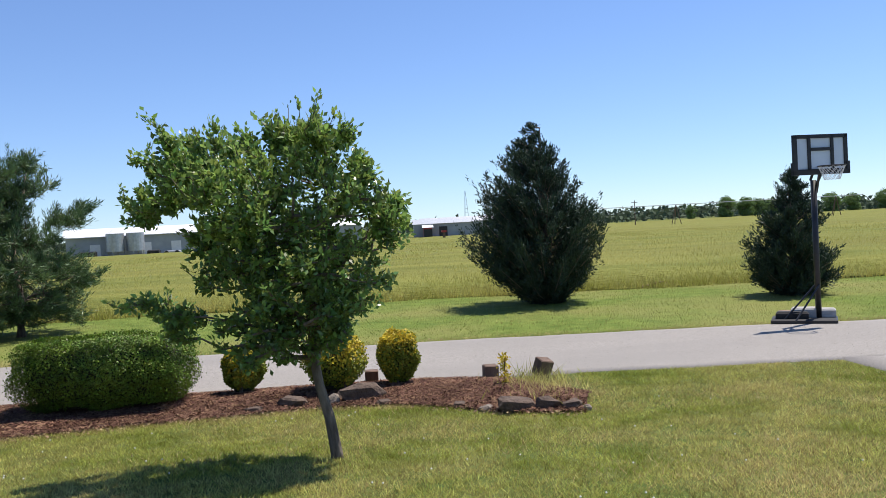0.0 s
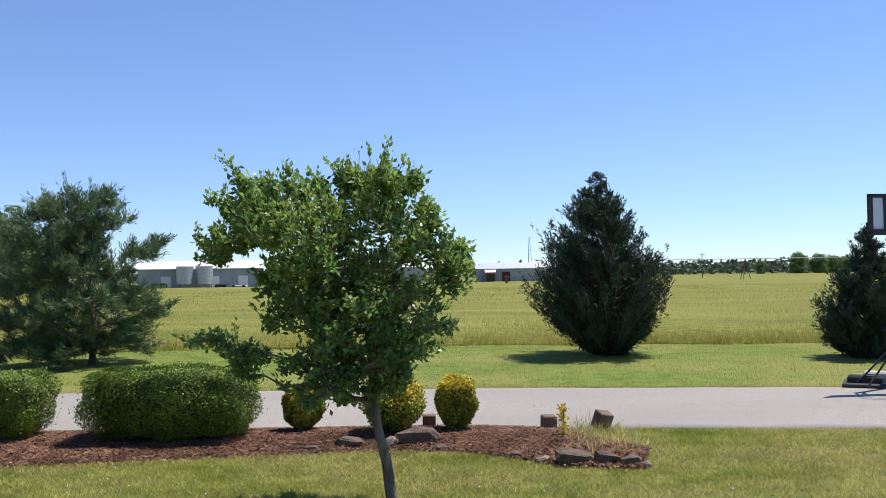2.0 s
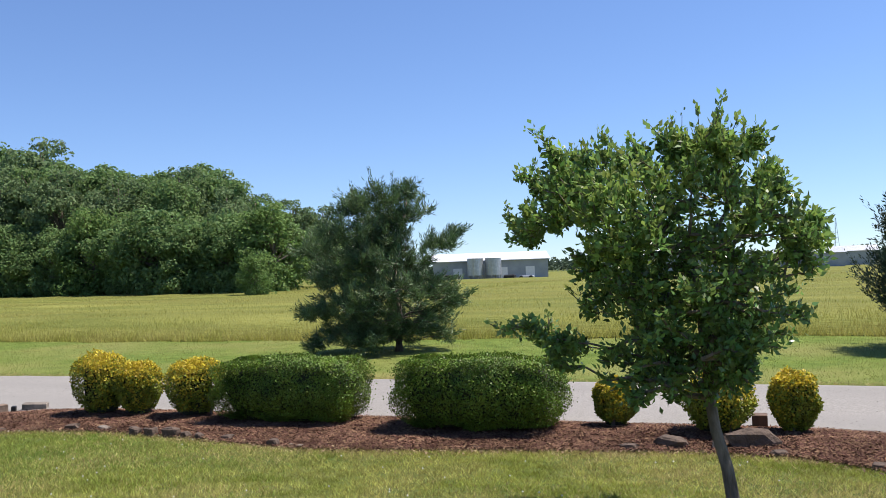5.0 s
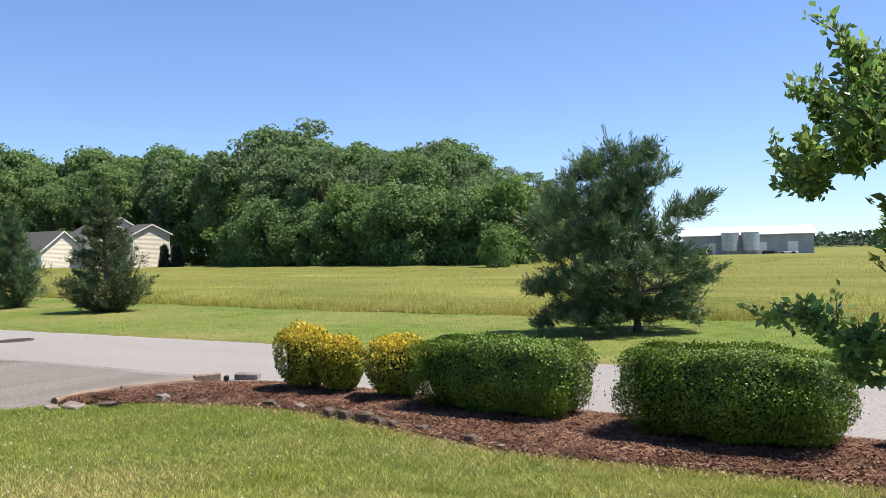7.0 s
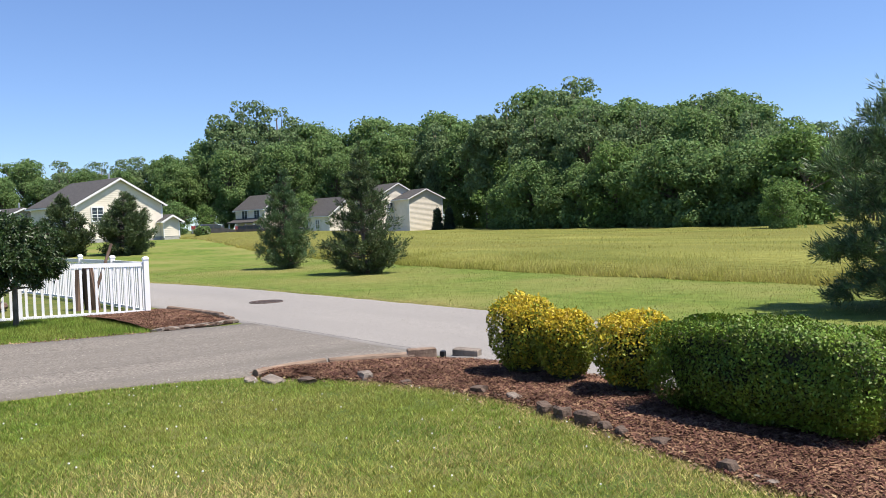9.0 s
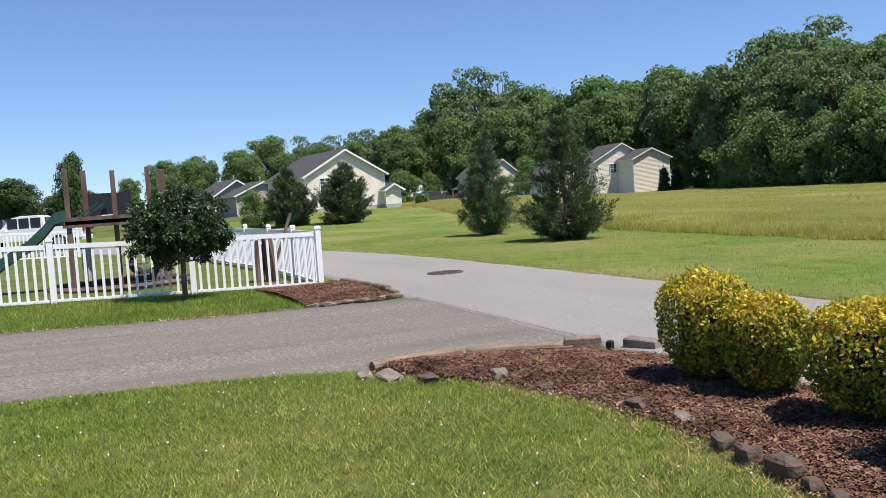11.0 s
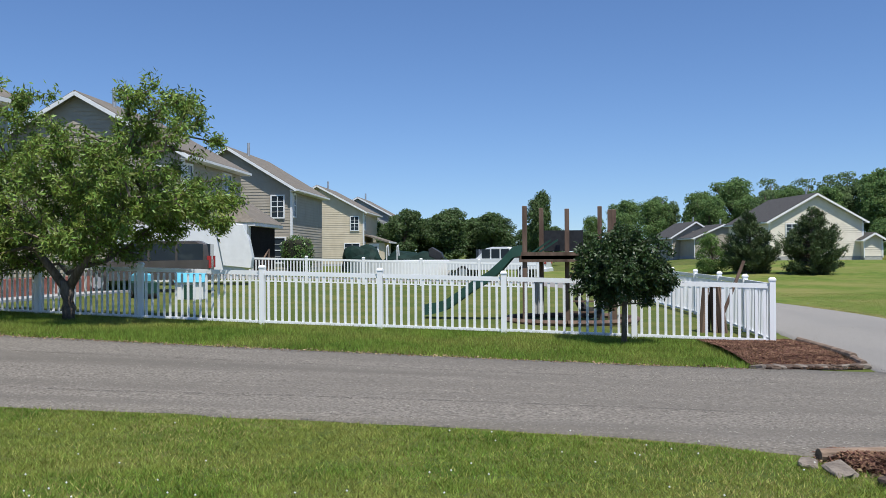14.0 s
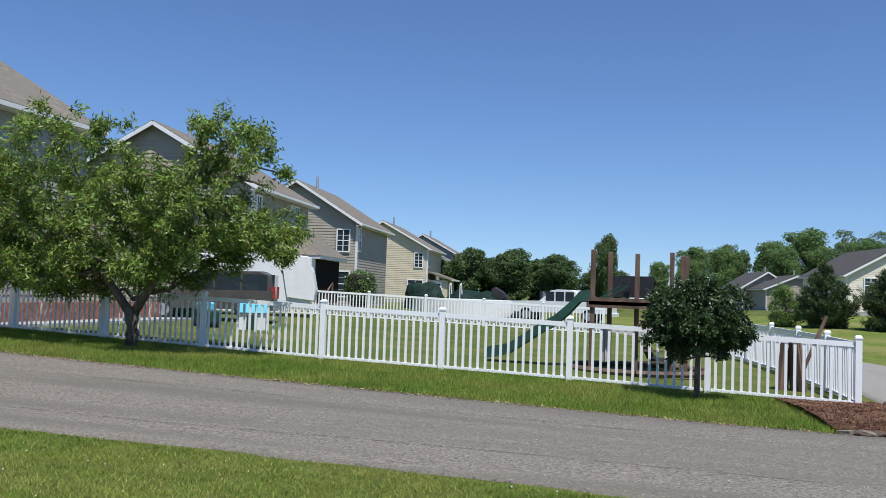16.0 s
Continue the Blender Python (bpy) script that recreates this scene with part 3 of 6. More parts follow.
# ---- plants ----
def grow(blobs, count, start, trunk, spread_r, seed, first=0.02, twig=0.004, flat=1.0):
    """Limbs that reach from a trunk into blobs (x, y, z, r): the tubes, and the ends with their directions."""
    rng = np.random.default_rng(seed)
    weights = np.array([b[3] ** 1.55 for b in blobs])
    pick = rng.choice(len(blobs), count, p=weights / weights.sum())
    d = rng.normal(size=(count, 3))
    d /= np.linalg.norm(d, axis=1, keepdims=True)
    b = np.array(blobs)[pick]
    goals = b[:, :3] + d * (b[:, 3:] * rng.uniform(0.15, 1.0, (count, 1)) ** 0.5) * np.array([1, 1, flat])
    goals = goals[np.argsort(np.linalg.norm(goals - np.array(start), axis=1))]
    nodes, level, geo, ends, ways = [np.array(p, float) for p in trunk], [0] * len(trunk), Geo(), [], []
    for g in goals:
        arr = np.array(nodes)
        off = g - arr
        dist = np.linalg.norm(off, axis=1)
        j = int(np.argmin(dist + 0.12 * np.array(level) * spread_r + np.where(off[:, 2] < -0.1 * spread_r, 0.4 * spread_r, 0)))
        a = arr[j]
        mid = (a + g) / 2 + rng.normal(0, 0.08, 3) * dist[j] + np.array([0, 0, 0.05 * dist[j]])
        r = max(first * 0.72 ** level[j], twig)
        geo.tube([a, mid, g], [r, r * 0.8, max(r * 0.5, twig * 0.5)], 5, False)
        nodes += [mid, g]
        level += [level[j] + 1, level[j] + 1]
        ends.append(g)
        w = (g - mid) / (np.linalg.norm(g - mid) + 1e-6)
        ways.append(w)
    return geo, np.array(ends), np.array(ways)


def foliage(ends, ways, each, size, length, width, seed, droop=0.0, fan=0.8):
    rng = np.random.default_rng(seed)
    n = len(ends) * each
    base = np.repeat(ends, each, 0) - np.repeat(ways, each, 0) * rng.uniform(0, size * 1.6, (n, 1)) + rng.normal(0, size * 0.45, (n, 3))
    along = np.repeat(ways, each, 0) * 0.6 + rng.normal(0, fan, (n, 3)) + np.array([0, 0, 0.25 - droop])
    return leaves(base, along, length, width, 0.2, rng)


def plumes(roots, ways, reach, each, length, width, rng, lift=0.25, fan=0.45, thick=0.02):
    """Small side shoots from the roots along their ways, curving up, each set with leaves or needles."""
    n = len(roots)
    t = rng.uniform(0, 1, (n, each, 1))
    reach = np.broadcast_to(np.asarray(reach, float).reshape(-1, 1, 1), (n, 1, 1))
    p = roots[:, None] + ways[:, None] * reach * t + np.array([0, 0, 1.0]) * lift * reach * t ** 2 + rng.normal(0, thick, (n, each, 3))
    along = ways[:, None] + np.array([0, 0, 2.0]) * lift * t + rng.normal(0, fan, (n, each, 3))
    return leaves(p.reshape(-1, 3), along.reshape(-1, 3), length, width, 0.18, rng)


def broadleaf(name, label, category, place, trunk, radii, blobs, count, each, size, length, width, mat, seed, first=0.02, droop=0.0, group="", young=None, shoots=0):
    tree = thing(name, label, category, place, group=group)
    part("trunk", Geo().tube(trunk, radii, 10), BARK, tree, smooth=True)
    geo, ends, ways = grow(blobs, count, trunk[-1], trunk[len(trunk) // 2:], max(b[3] for b in blobs), seed, first)
    tagged(part("limb_frame", geo, BARK, tree), kind="stuff")
    fresh = np.random.default_rng(seed + 2).uniform(0, 1, len(ends)) < np.clip((ends[:, 2] - ends[:, 2].min()) / np.ptp(ends[:, 2]), 0, 1) * 0.6 if young else np.zeros(len(ends), bool)
    v, f = foliage(ends[~fresh], ways[~fresh], each, size, length, width, seed + 1, droop)
    part("crown", mesh_np("crown", v, f), mat, tree)
    if shoots:
        rng = np.random.default_rng(seed + 5)
        mid = np.array([0, 0, np.median(ends[:, 2])])
        away = np.linalg.norm((ends - mid) * np.array([1, 1, 0.9]), axis=1) + 0.25 * (ends[:, 2] - mid[2])
        tips = rng.choice(np.argsort(away)[-len(ends) // 3:], shoots, replace=False)
        out = ends[tips] - mid
        out /= np.linalg.norm(out, axis=1, keepdims=True)
        out = out * 0.6 + np.array([0, 0, 0.55]) + rng.normal(0, 0.3, out.shape)
        far_out = rng.uniform(0.06, 0.17, shoots)
        twigs = Geo()
        for p, w, r in zip(ends[tips], out, far_out):
            twigs.tube([p, p + w * r], [0.005, 0.002], 4, False)
        tagged(part("twig_frame", twigs, BARK, tree), kind="stuff")
        v, f = plumes(ends[tips] - out * 0.04, out, far_out + 0.04, 22, length * 0.85, width * 0.95, rng, 0.1, 0.7, 0.016)
        tagged(part("shoot_leaves", mesh_np("shoot_leaves", v, f), young or mat, tree), kind="stuff")
    if young:
        v, f = foliage(ends[fresh], ways[fresh], each, size, length, width, seed + 3, droop)
        part("new_growth", mesh_np("new_growth", v, f), young, tree, "bright yellow-green young leaves")
    return tree


S1 = 0.00462  # metres per unit of the crown sketch of the front tree


def sketch(rows, cx, cy, s, depth, lean=0.0, seed=3, copies=2):
    """Blobs from a sketch in x, y (down) and r units, spread in depth, most in the middle of the crown."""
    rng = np.random.default_rng(seed)
    mid, wide = np.mean([r[0] for r in rows]), np.ptp([r[0] for r in rows]) / 2
    out = []
    for x, y, r in rows:
        room = depth * math.sqrt(max(0.05, 1 - ((x - mid) / (wide * 1.05)) ** 2))
        for c in range(copies):
            d = 0.0 if copies == 1 else (-1 + 2 * c / (copies - 1)) * room * rng.uniform(0.3, 1.0)
            out.append(((x - cx) * s + (cy - y) * s * lean, d, (cy - y) * s, r * s))
    return out


FRONT = [(338, 290, 76), (450, 330, 110), (560, 270, 75), (520, 420, 140), (640, 330, 65), (620, 470, 100), (410, 440, 78), (700, 400, 45), (480, 555, 92), (350, 545, 36), (282, 525, 26),
         (560, 560, 80), (610, 540, 60), (270, 350, 34), (510, 232, 28), (575, 228, 26), (330, 235, 28), (400, 240, 36), (455, 245, 20), (620, 240, 26), (645, 285, 24), (715, 360, 24), (274, 270, 12), (247, 515, 12)]
trunk = [(0, 0, -0.08), (-0.01, 0, 0.06), (-0.05, 0.0, 0.35), (-0.12, 0.01, 0.62), (-0.15, 0.0, 0.85), (-0.16, 0.02, 1.1), (-0.2, 0.0, 1.5), (-0.22, 0.02, 1.9)]
broadleaf("ornamental_tree", "young round-crowned tree with glossy green leaves and leaning trunk", "tree", (-0.79, 7.13, float(gz(-0.79, 7.13))), trunk, [0.062, 0.05, 0.043, 0.04, 0.038, 0.032, 0.024, 0.015],
          sketch([(x, y, r * 0.83) for x, y, r in FRONT], 604, 806, S1, 0.5, 0.046), 950, 30, 0.062, 0.06, 0.03, LEAF, 31, 0.026, young=LEAF_YOUNG, shoots=240)

# mop-headed tree before the fence
MOP = [(0, 0, 1.6, 0.42), (-0.45, 0.1, 1.55, 0.42), (0.42, -0.1, 1.55, 0.4), (-0.1, 0.3, 1.7, 0.42), (0.1, -0.35, 1.45, 0.4), (-0.65, 0, 1.3, 0.3), (0.62, 0.1, 1.28, 0.3), (0, -0.5, 1.25, 0.3), (0, 0, 1.87, 0.34), (-0.2, 0.5, 1.25, 0.3), (-0.35, -0.2, 1.0, 0.22), (0.4, 0.1, 0.98, 0.22)]
mop_trunk = [(0, 0, -0.05), (0.01, 0, 0.3), (0, 0.01, 0.7), (0.01, 0, 1.1), (0, 0, 1.5)]
mop = broadleaf("weeping_cherry", "small mop-headed dark green tree on a thin trunk", "tree", (-19.3, 6.6, float(gz(-19.3, 6.6))), mop_trunk, [0.06, 0.05, 0.045, 0.045, 0.03], [(-y, x, z - 0.12, r * 1.11) for x, y, z, r in MOP], 620, 64, 0.075, 0.07, 0.03, LEAF_DARK, 41, 0.02, 0.9)

# spreading peach tree at the fence, with bare inner branches
PEACH = [(20, 330, 90), (110, 270, 70), (60, 420, 100), (170, 380, 90), (250, 430, 100), (330, 350, 95), (400, 276, 48), (420, 232, 28), (450, 260, 28), (400, 380, 80), (480, 402, 42), (500, 430, 22), (110, 470, 70), (250, 330, 60), (330, 420, 60), (-40, 400, 90), (-60, 320, 60), (180, 215, 12), (110, 210, 18), (360, 225, 20), (480, 300, 14), (30, 220, 18), (-20, 470, 60), (486, 430, 30), (432, 428, 36), (372, 450, 42), (310, 468, 44), (120, 482, 48), (40, 488, 50)]
peach_blobs = [(d, x, z, r) for x, d, z, r in sketch([(x, y, r * 0.92) for x, y, r in PEACH], 228, 605, 0.0121, 1.5, -0.035, 8)]
peach_trunk = [(0, 0, -0.1), (0, 0.02, 0.25), (0.02, 0, 0.55), (0.0, -0.02, 0.8)]
peach = thing("peach_tree", "spreading fruit tree with drooping yellow-green leaves behind the grass strip", "tree", (-19.6, -4.38, float(gz(-19.6, -4.38))))
part("trunk", Geo().tube(peach_trunk, [0.19, 0.15, 0.14, 0.13], 10), BARK, peach, smooth=True)
forks = [(0, 0, 0.95), (0.05, 0.45, 1.5), (0.1, 0.95, 2.1), (0, -0.5, 1.4), (0, -1.1, 2.0), (0.1, 1.7, 2.3), (-0.2, 0.3, 2.0), (0.2, 1.6, 3.4)]
part("limb", Geo().tube([(0, 0, 0.62), (0.05, 0.4, 1.2), (0.1, 0.95, 1.9), (0.1, 1.7, 2.3)], [0.1, 0.08, 0.06, 0.04], 8), BARK, peach, smooth=True)
part("limb", Geo().tube([(0, 0, 0.6), (0, -0.5, 1.2), (0, -1.1, 1.9)], [0.1, 0.08, 0.05], 8), BARK, peach, smooth=True)
geo, ends, ways = grow(peach_blobs, 1300, (0, 0, 1.4), forks, 1.3, 47, 0.045, 0.006)
tagged(part("limb_frame", geo, BARK, peach), kind="stuff")
v, f = foliage(ends, ways, 62, 0.16, 0.115, 0.034, 48, 0.8)
part("crown", mesh_np("crown", v, f), LEAF_WARM, peach)


def hedge(name, label, category, place, turn, half, height, mat, count, seed, top_mat=None, leaf_size=0.04, group="", taper=0.12, power=5.0, core=1.0):
    """A clipped shrub: a closed hull coloured near black for the shade inside, a few stems, and a shell of small leaves
    that bulges over it.
    """
    rng = np.random.default_rng(seed)
    shrub = thing(name, label, category, place, turn, group)
    n = count
    hx, hy, hz = half[0], half[1], height / 2
    d = rng.uniform(-1, 1, (n, 3))
    area = np.array([hy * hz, hx * hz, hx * hy])
    side = rng.choice(3, n, p=area / area.sum())
    d[np.arange(n), side] = rng.choice([-1.0, 1.0], n)
    d /= (np.abs(d) ** power).sum(1, keepdims=True) ** (1 / power)
    r = 1 - (0.17 if core == 1 else 0.26) * rng.uniform(0, 1, (n, 1)) ** 1.7 + 0.06 * (rng.uniform(0, 1, (n, 1)) > 0.96)
    bulge = 1 + 0.05 * np.sin(d[:, :1] * hx * 7 + seed) + 0.05 * np.sin(d[:, 2:] * 5 + d[:, 1:2] * 6 + seed)
    bulge = bulge + (0.05 if core == 1 else 0.09) * np.sin(d[:, :1] * max(hx, 0.5) * 9 + 2 * seed) * np.sin(d[:, 1:2] * 7 + seed) * np.cos(d[:, 2:] * 6)
    p = d * r * bulge * np.array([hx, hy, hz])
    p[:, :2] *= (1 - taper * np.clip(-p[:, 2:] / hz, 0, 1) ** 1.5 - 0.04 * np.clip(p[:, 2:] / hz, 0, 1))
    p[:, 2] += hz + 0.03
    out = np.cross(d, rng.normal(size=(n, 3))) + d * 0.45 + rng.normal(0, 0.3, (n, 3)) + np.array([0, 0, 0.3])
    keep = p[:, 2] > 0.04
    p, out, d = p[keep], out[keep], d[keep]
    if top_mat:
        share = np.clip((p[:, 2] / height - 0.48) * 1.7, 0.03, 0.84) + 0.25 * np.sin(p[:, 0] * 9 + seed) * np.sin(p[:, 1] * 9)
        gold = rng.uniform(0, 1, len(p)) < share
        v, f = leaves(p[gold], out[gold], leaf_size * 1.15, leaf_size * 0.6, 0.2, rng, d[gold] * 0.8)
        part("new_growth", mesh_np("new_growth", v, f), top_mat, shrub, "golden yellow new leaves")
        p, out, d = p[~gold], out[~gold], d[~gold]
    v, f = leaves(p, out, leaf_size, leaf_size * 0.6, 0.2, rng, d * (1.5 if core == 1 else 0.9))
    part("leaves", mesh_np("leaves", v, f), mat, shrub)
    # solid filler hull, its dark colour standing for shade between the leaves
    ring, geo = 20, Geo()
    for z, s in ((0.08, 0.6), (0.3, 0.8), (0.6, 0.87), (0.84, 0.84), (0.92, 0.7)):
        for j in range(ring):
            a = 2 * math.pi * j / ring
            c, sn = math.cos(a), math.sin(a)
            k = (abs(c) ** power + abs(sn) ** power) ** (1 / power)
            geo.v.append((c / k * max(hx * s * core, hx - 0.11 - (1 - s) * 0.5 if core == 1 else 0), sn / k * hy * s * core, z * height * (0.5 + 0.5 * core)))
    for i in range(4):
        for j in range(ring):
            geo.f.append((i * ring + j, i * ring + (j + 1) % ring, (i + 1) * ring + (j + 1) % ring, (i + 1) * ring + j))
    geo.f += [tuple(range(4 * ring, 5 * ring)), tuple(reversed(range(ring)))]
    part("shade_core", geo, CORE, shrub)
    for j in range(5):
        x, y = rng.uniform(-0.6, 0.6) * hx, rng.uniform(-0.4, 0.4) * hy
        part("stem", Geo().tube([(x, y, -0.03), (x * 1.15, y * 1.2, height * 0.3)], [0.014, 0.01], 6), BARK, shrub)
    return shrub


GB = 0.06
hedge("boxwood_hedge", "clipped dark green hedge in the mulch bed", "hedge", (-3.60, 9.95, GB), 1.5, (0.95, 0.48), 0.77, BOX, 68000, 51, leaf_size=0.027, group="clipped hedges")
hedge("boxwood_hedge", "clipped dark green hedge in the mulch bed", "hedge", (-6.1, 10.05, GB), 1.5, (0.94, 0.47), 0.75, BOX, 68000, 52, leaf_size=0.027, group="clipped hedges")
for n, (x, y, rx, h, lab) in enumerate(((-9.06, 10.05, 0.385, 0.93, "taller golden euonymus bush"), (-8.47, 10.07, 0.31, 0.80, "golden euonymus bush beside a taller one"), (-7.6, 10.1, 0.38, 0.84, "golden euonymus bush next to the hedge"),
                                     (-2.13, 10.3, 0.24, 0.56, "small golden bush behind the tree"), (-1.02, 10.1, 0.38, 0.67, "wide golden bush with green underside"), (-0.28, 10.25, 0.25, 0.68, "narrow golden euonymus bush"))):
    hedge("golden_bush", lab + ", clipped", "bush", (x, y, GB), 20 * n, (rx * 0.93, rx * 0.89), h * 0.87, GOLD_GREEN, 10500, 60 + n, GOLD, 0.034, "golden bushes", 0.42, 3.0, 0.74)


def conifer(name, label, place, height, profile, branches, each, mat, seed, up=0.5, spray=0.16, wide=0.05, group="conifers", bias=None, trunk_r=0.09, gap=0.0, plume=0.55, lean=0.0):
    """A tapered trunk with branches that end on a profile of (height, radius), each with sprays or needles."""
    rng = np.random.default_rng(seed)
    tree = thing(name, label, "tree", place, rng.uniform(0, 360) if bias is None else 0, group)
    part("trunk", Geo().tube([(0, 0, -0.1), (0.02, 0, height * 0.3), (-0.02, 0.01, height * 0.65), (0, 0, height * 0.97)], [trunk_r, trunk_r * 0.8, trunk_r * 0.45, 0.01], 8), BARK, tree, smooth=True)
    zs, rs = np.array(profile).T
    limbs, base, along, long = Geo(), [], [], []
    for i in range(branches):
        z = height * rng.uniform(0, 1) ** 1.15 * 0.98
        if z > height * 0.85 and rng.uniform() < 0.5:
            continue
        if gap:
            z = round(z / gap) * gap + rng.normal(0, gap * 0.14)
        a = rng.uniform(0, 2 * math.pi)
        r = np.interp(z, zs, rs) * rng.uniform(0.55, 1.08)
        if bias is not None:
            r *= 1 + bias[0] * math.cos(a - bias[1])
        if z > height * 0.9:
            r *= 0.8
        d = np.array([math.cos(a), math.sin(a), 0])
        shift = np.array([lean * z / height, 0, 0])
        root = np.array([0, 0, max(z - r * up * 0.9, 0.08)])
        tip = d * r + np.array([0, 0, z]) + shift
        mid = (root + tip) / 2 + np.array([0, 0, -0.08 * r])
        limbs.tube([root, mid, tip], [0.02 * trunk_r / 0.09, 0.013, 0.004], 4, False)
        k = max(int(each * (0.35 + r / rs.max()) / 16), 3)
        t = rng.uniform(0.22, 1.0, (k, 1)) ** 0.75
        base.append(root * (1 - t) ** 2 + 2 * mid * t * (1 - t) + tip * t ** 2 + rng.normal(0, 1, (k, 3)) * (0.05 * r + 0.015) * plume)
        along.append((tip - mid) / (np.linalg.norm(tip - mid) + 1e-6) * 0.8 + rng.normal(0, 0.33, (k, 3)) + np.array([0, 0, 0.1]))
        long.append((0.09 + 0.2 * r) * rng.uniform(0.6, 1.25, k) * (1.15 - 0.5 * t[:, 0]) * plume)
    tagged(part("branch_frame", limbs, BARK, tree), kind="stuff")
    v, f = plumes(np.concatenate(base), np.concatenate(along), np.concatenate(long), 16, spray, wide, rng, 0.3, 0.5, 0.3 * spray)
    part("crown", mesh_np("crown", v, f), mat, tree)
    return tree


conifer("juniper_tree", "broad dark green juniper with feathery upswept sprays", (3.15, 19.4, -0.05), 4.2, [(0, 0.3), (0.3, 0.6), (0.7, 1.15), (1.3, 1.62), (2.0, 1.5), (2.8, 1.08), (3.5, 0.58), (4.2, 0.05)], 380, 330, CEDAR, 71, 0.85, 0.085, 0.022, plume=0.75, bias=(0.06, 3.1), lean=-0.28)
conifer("juniper_tree", "smaller dense green juniper behind the hoop", (8.3, 18.1, -0.02), 2.75, [(0, 0.5), (0.3, 0.82), (0.8, 0.92), (1.4, 0.78), (2.0, 0.48), (2.85, 0.03)], 230, 220, CEDAR, 72, 0.7, 0.085, 0.022, plume=0.8)
PINE_SHAPE = [(1240, 250, 34), (1308, 228, 16), (1195, 262, 30), (1318, 272, 26), (1316, 238, 20), (1275, 285, 40), (1285, 340, 44), (1180, 312, 40), (1262, 320, 52), (1130, 345, 30), (1230, 370, 52), (1322, 372, 36), (1382, 340, 28), (1422, 315, 14), (1150, 402, 40), (1268, 440, 64), (1350, 430, 52), (1408, 462, 34),
              (1180, 460, 52), (1125, 478, 30), (1350, 500, 50), (1240, 505, 58), (1170, 528, 36), (1300, 525, 44), (1372, 535, 22), (1130, 543, 18), (1236, 222, 12), (1312, 210, 8), (1215, 540, 26)]
pine = thing("white_pine", "loose soft-needled pine with layered branches", "tree", (-8.4, 18.75, 0.0), 42, "conifers")
pine_trunk = [(0, 0, -0.1), (0.02, 0, 0.8), (-0.05, 0.02, 1.6), (0.0, 0, 2.4), (0.2, 0, 3.2), (0.34, 0, 3.95)]
part("trunk", Geo().tube(pine_trunk, [0.13, 0.11, 0.09, 0.06, 0.04, 0.012], 9), BARK, pine, smooth=True)
geo, ends, ways = grow(sketch([(x, y, r * 0.95) for x, y, r in PINE_SHAPE], 1292, 566, 0.0117, 1.1, 0.0, 6), 1900, (0, 0, 1.5), [p for p in pine_trunk[1:]], 0.6, 73, 0.026, 0.004, 0.62)
tagged(part("limb_frame", geo, BARK, pine), kind="stuff")
rng = np.random.default_rng(74)
v, f = plumes(ends - ways * 0.12, ways * 0.9 + rng.normal(0, 0.25, ways.shape), rng.uniform(0.14, 0.36, len(ends)), 58, 0.12, 0.017, rng, 0.4, 0.45, 0.035)
part("crown", mesh_np("crown", v, f), PINE, pine)
pine.scale = (1, 1, 0.92)
conifer("spruce_tree", "grey-green spruce on the verge", (-34.4, 18.8, 0.0), 4.0, [(0, 0.2), (0.3, 0.85), (0.8, 1.32), (1.8, 1.08), (2.8, 0.6), (4.0, 0.03)], 220, 190, PINE, 74, 0.5, 0.13, 0.022, gap=0.3, plume=0.8)
conifer("spruce_tree", "full dark green spruce on the verge", (-27.7, 18.65, 0.0), 4.35, [(0, 0.3), (0.3, 1.05), (0.8, 1.45), (2.0, 1.15), (3.1, 0.62), (4.35, 0.05)], 260, 200, SPRUCE, 75, 0.35, 0.12, 0.026, gap=0.34, plume=0.8)
conifer("pine_tree", "rounded dark pine before a cream house", (-58.5, 18.6, float(gz(-58.5, 18.6))), 4.0, [(0, 0.9), (0.4, 1.7), (1.4, 2.0), (2.4, 1.6), (3.2, 0.95), (4.0, 0.2)], 190, 190, SPRUCE, 76, 0.4, 0.2, 0.045, trunk_r=0.16)
conifer("pine_tree", "dark pine beside another before a cream house", (-60.0, 15.3, float(gz(-60.0, 15.3))), 3.9, [(0, 0.9), (0.4, 1.45), (1.4, 1.65), (2.4, 1.35), (3.2, 0.8), (3.9, 0.15)], 180, 180, SPRUCE, 77, 0.4, 0.2, 0.045, trunk_r=0.16)


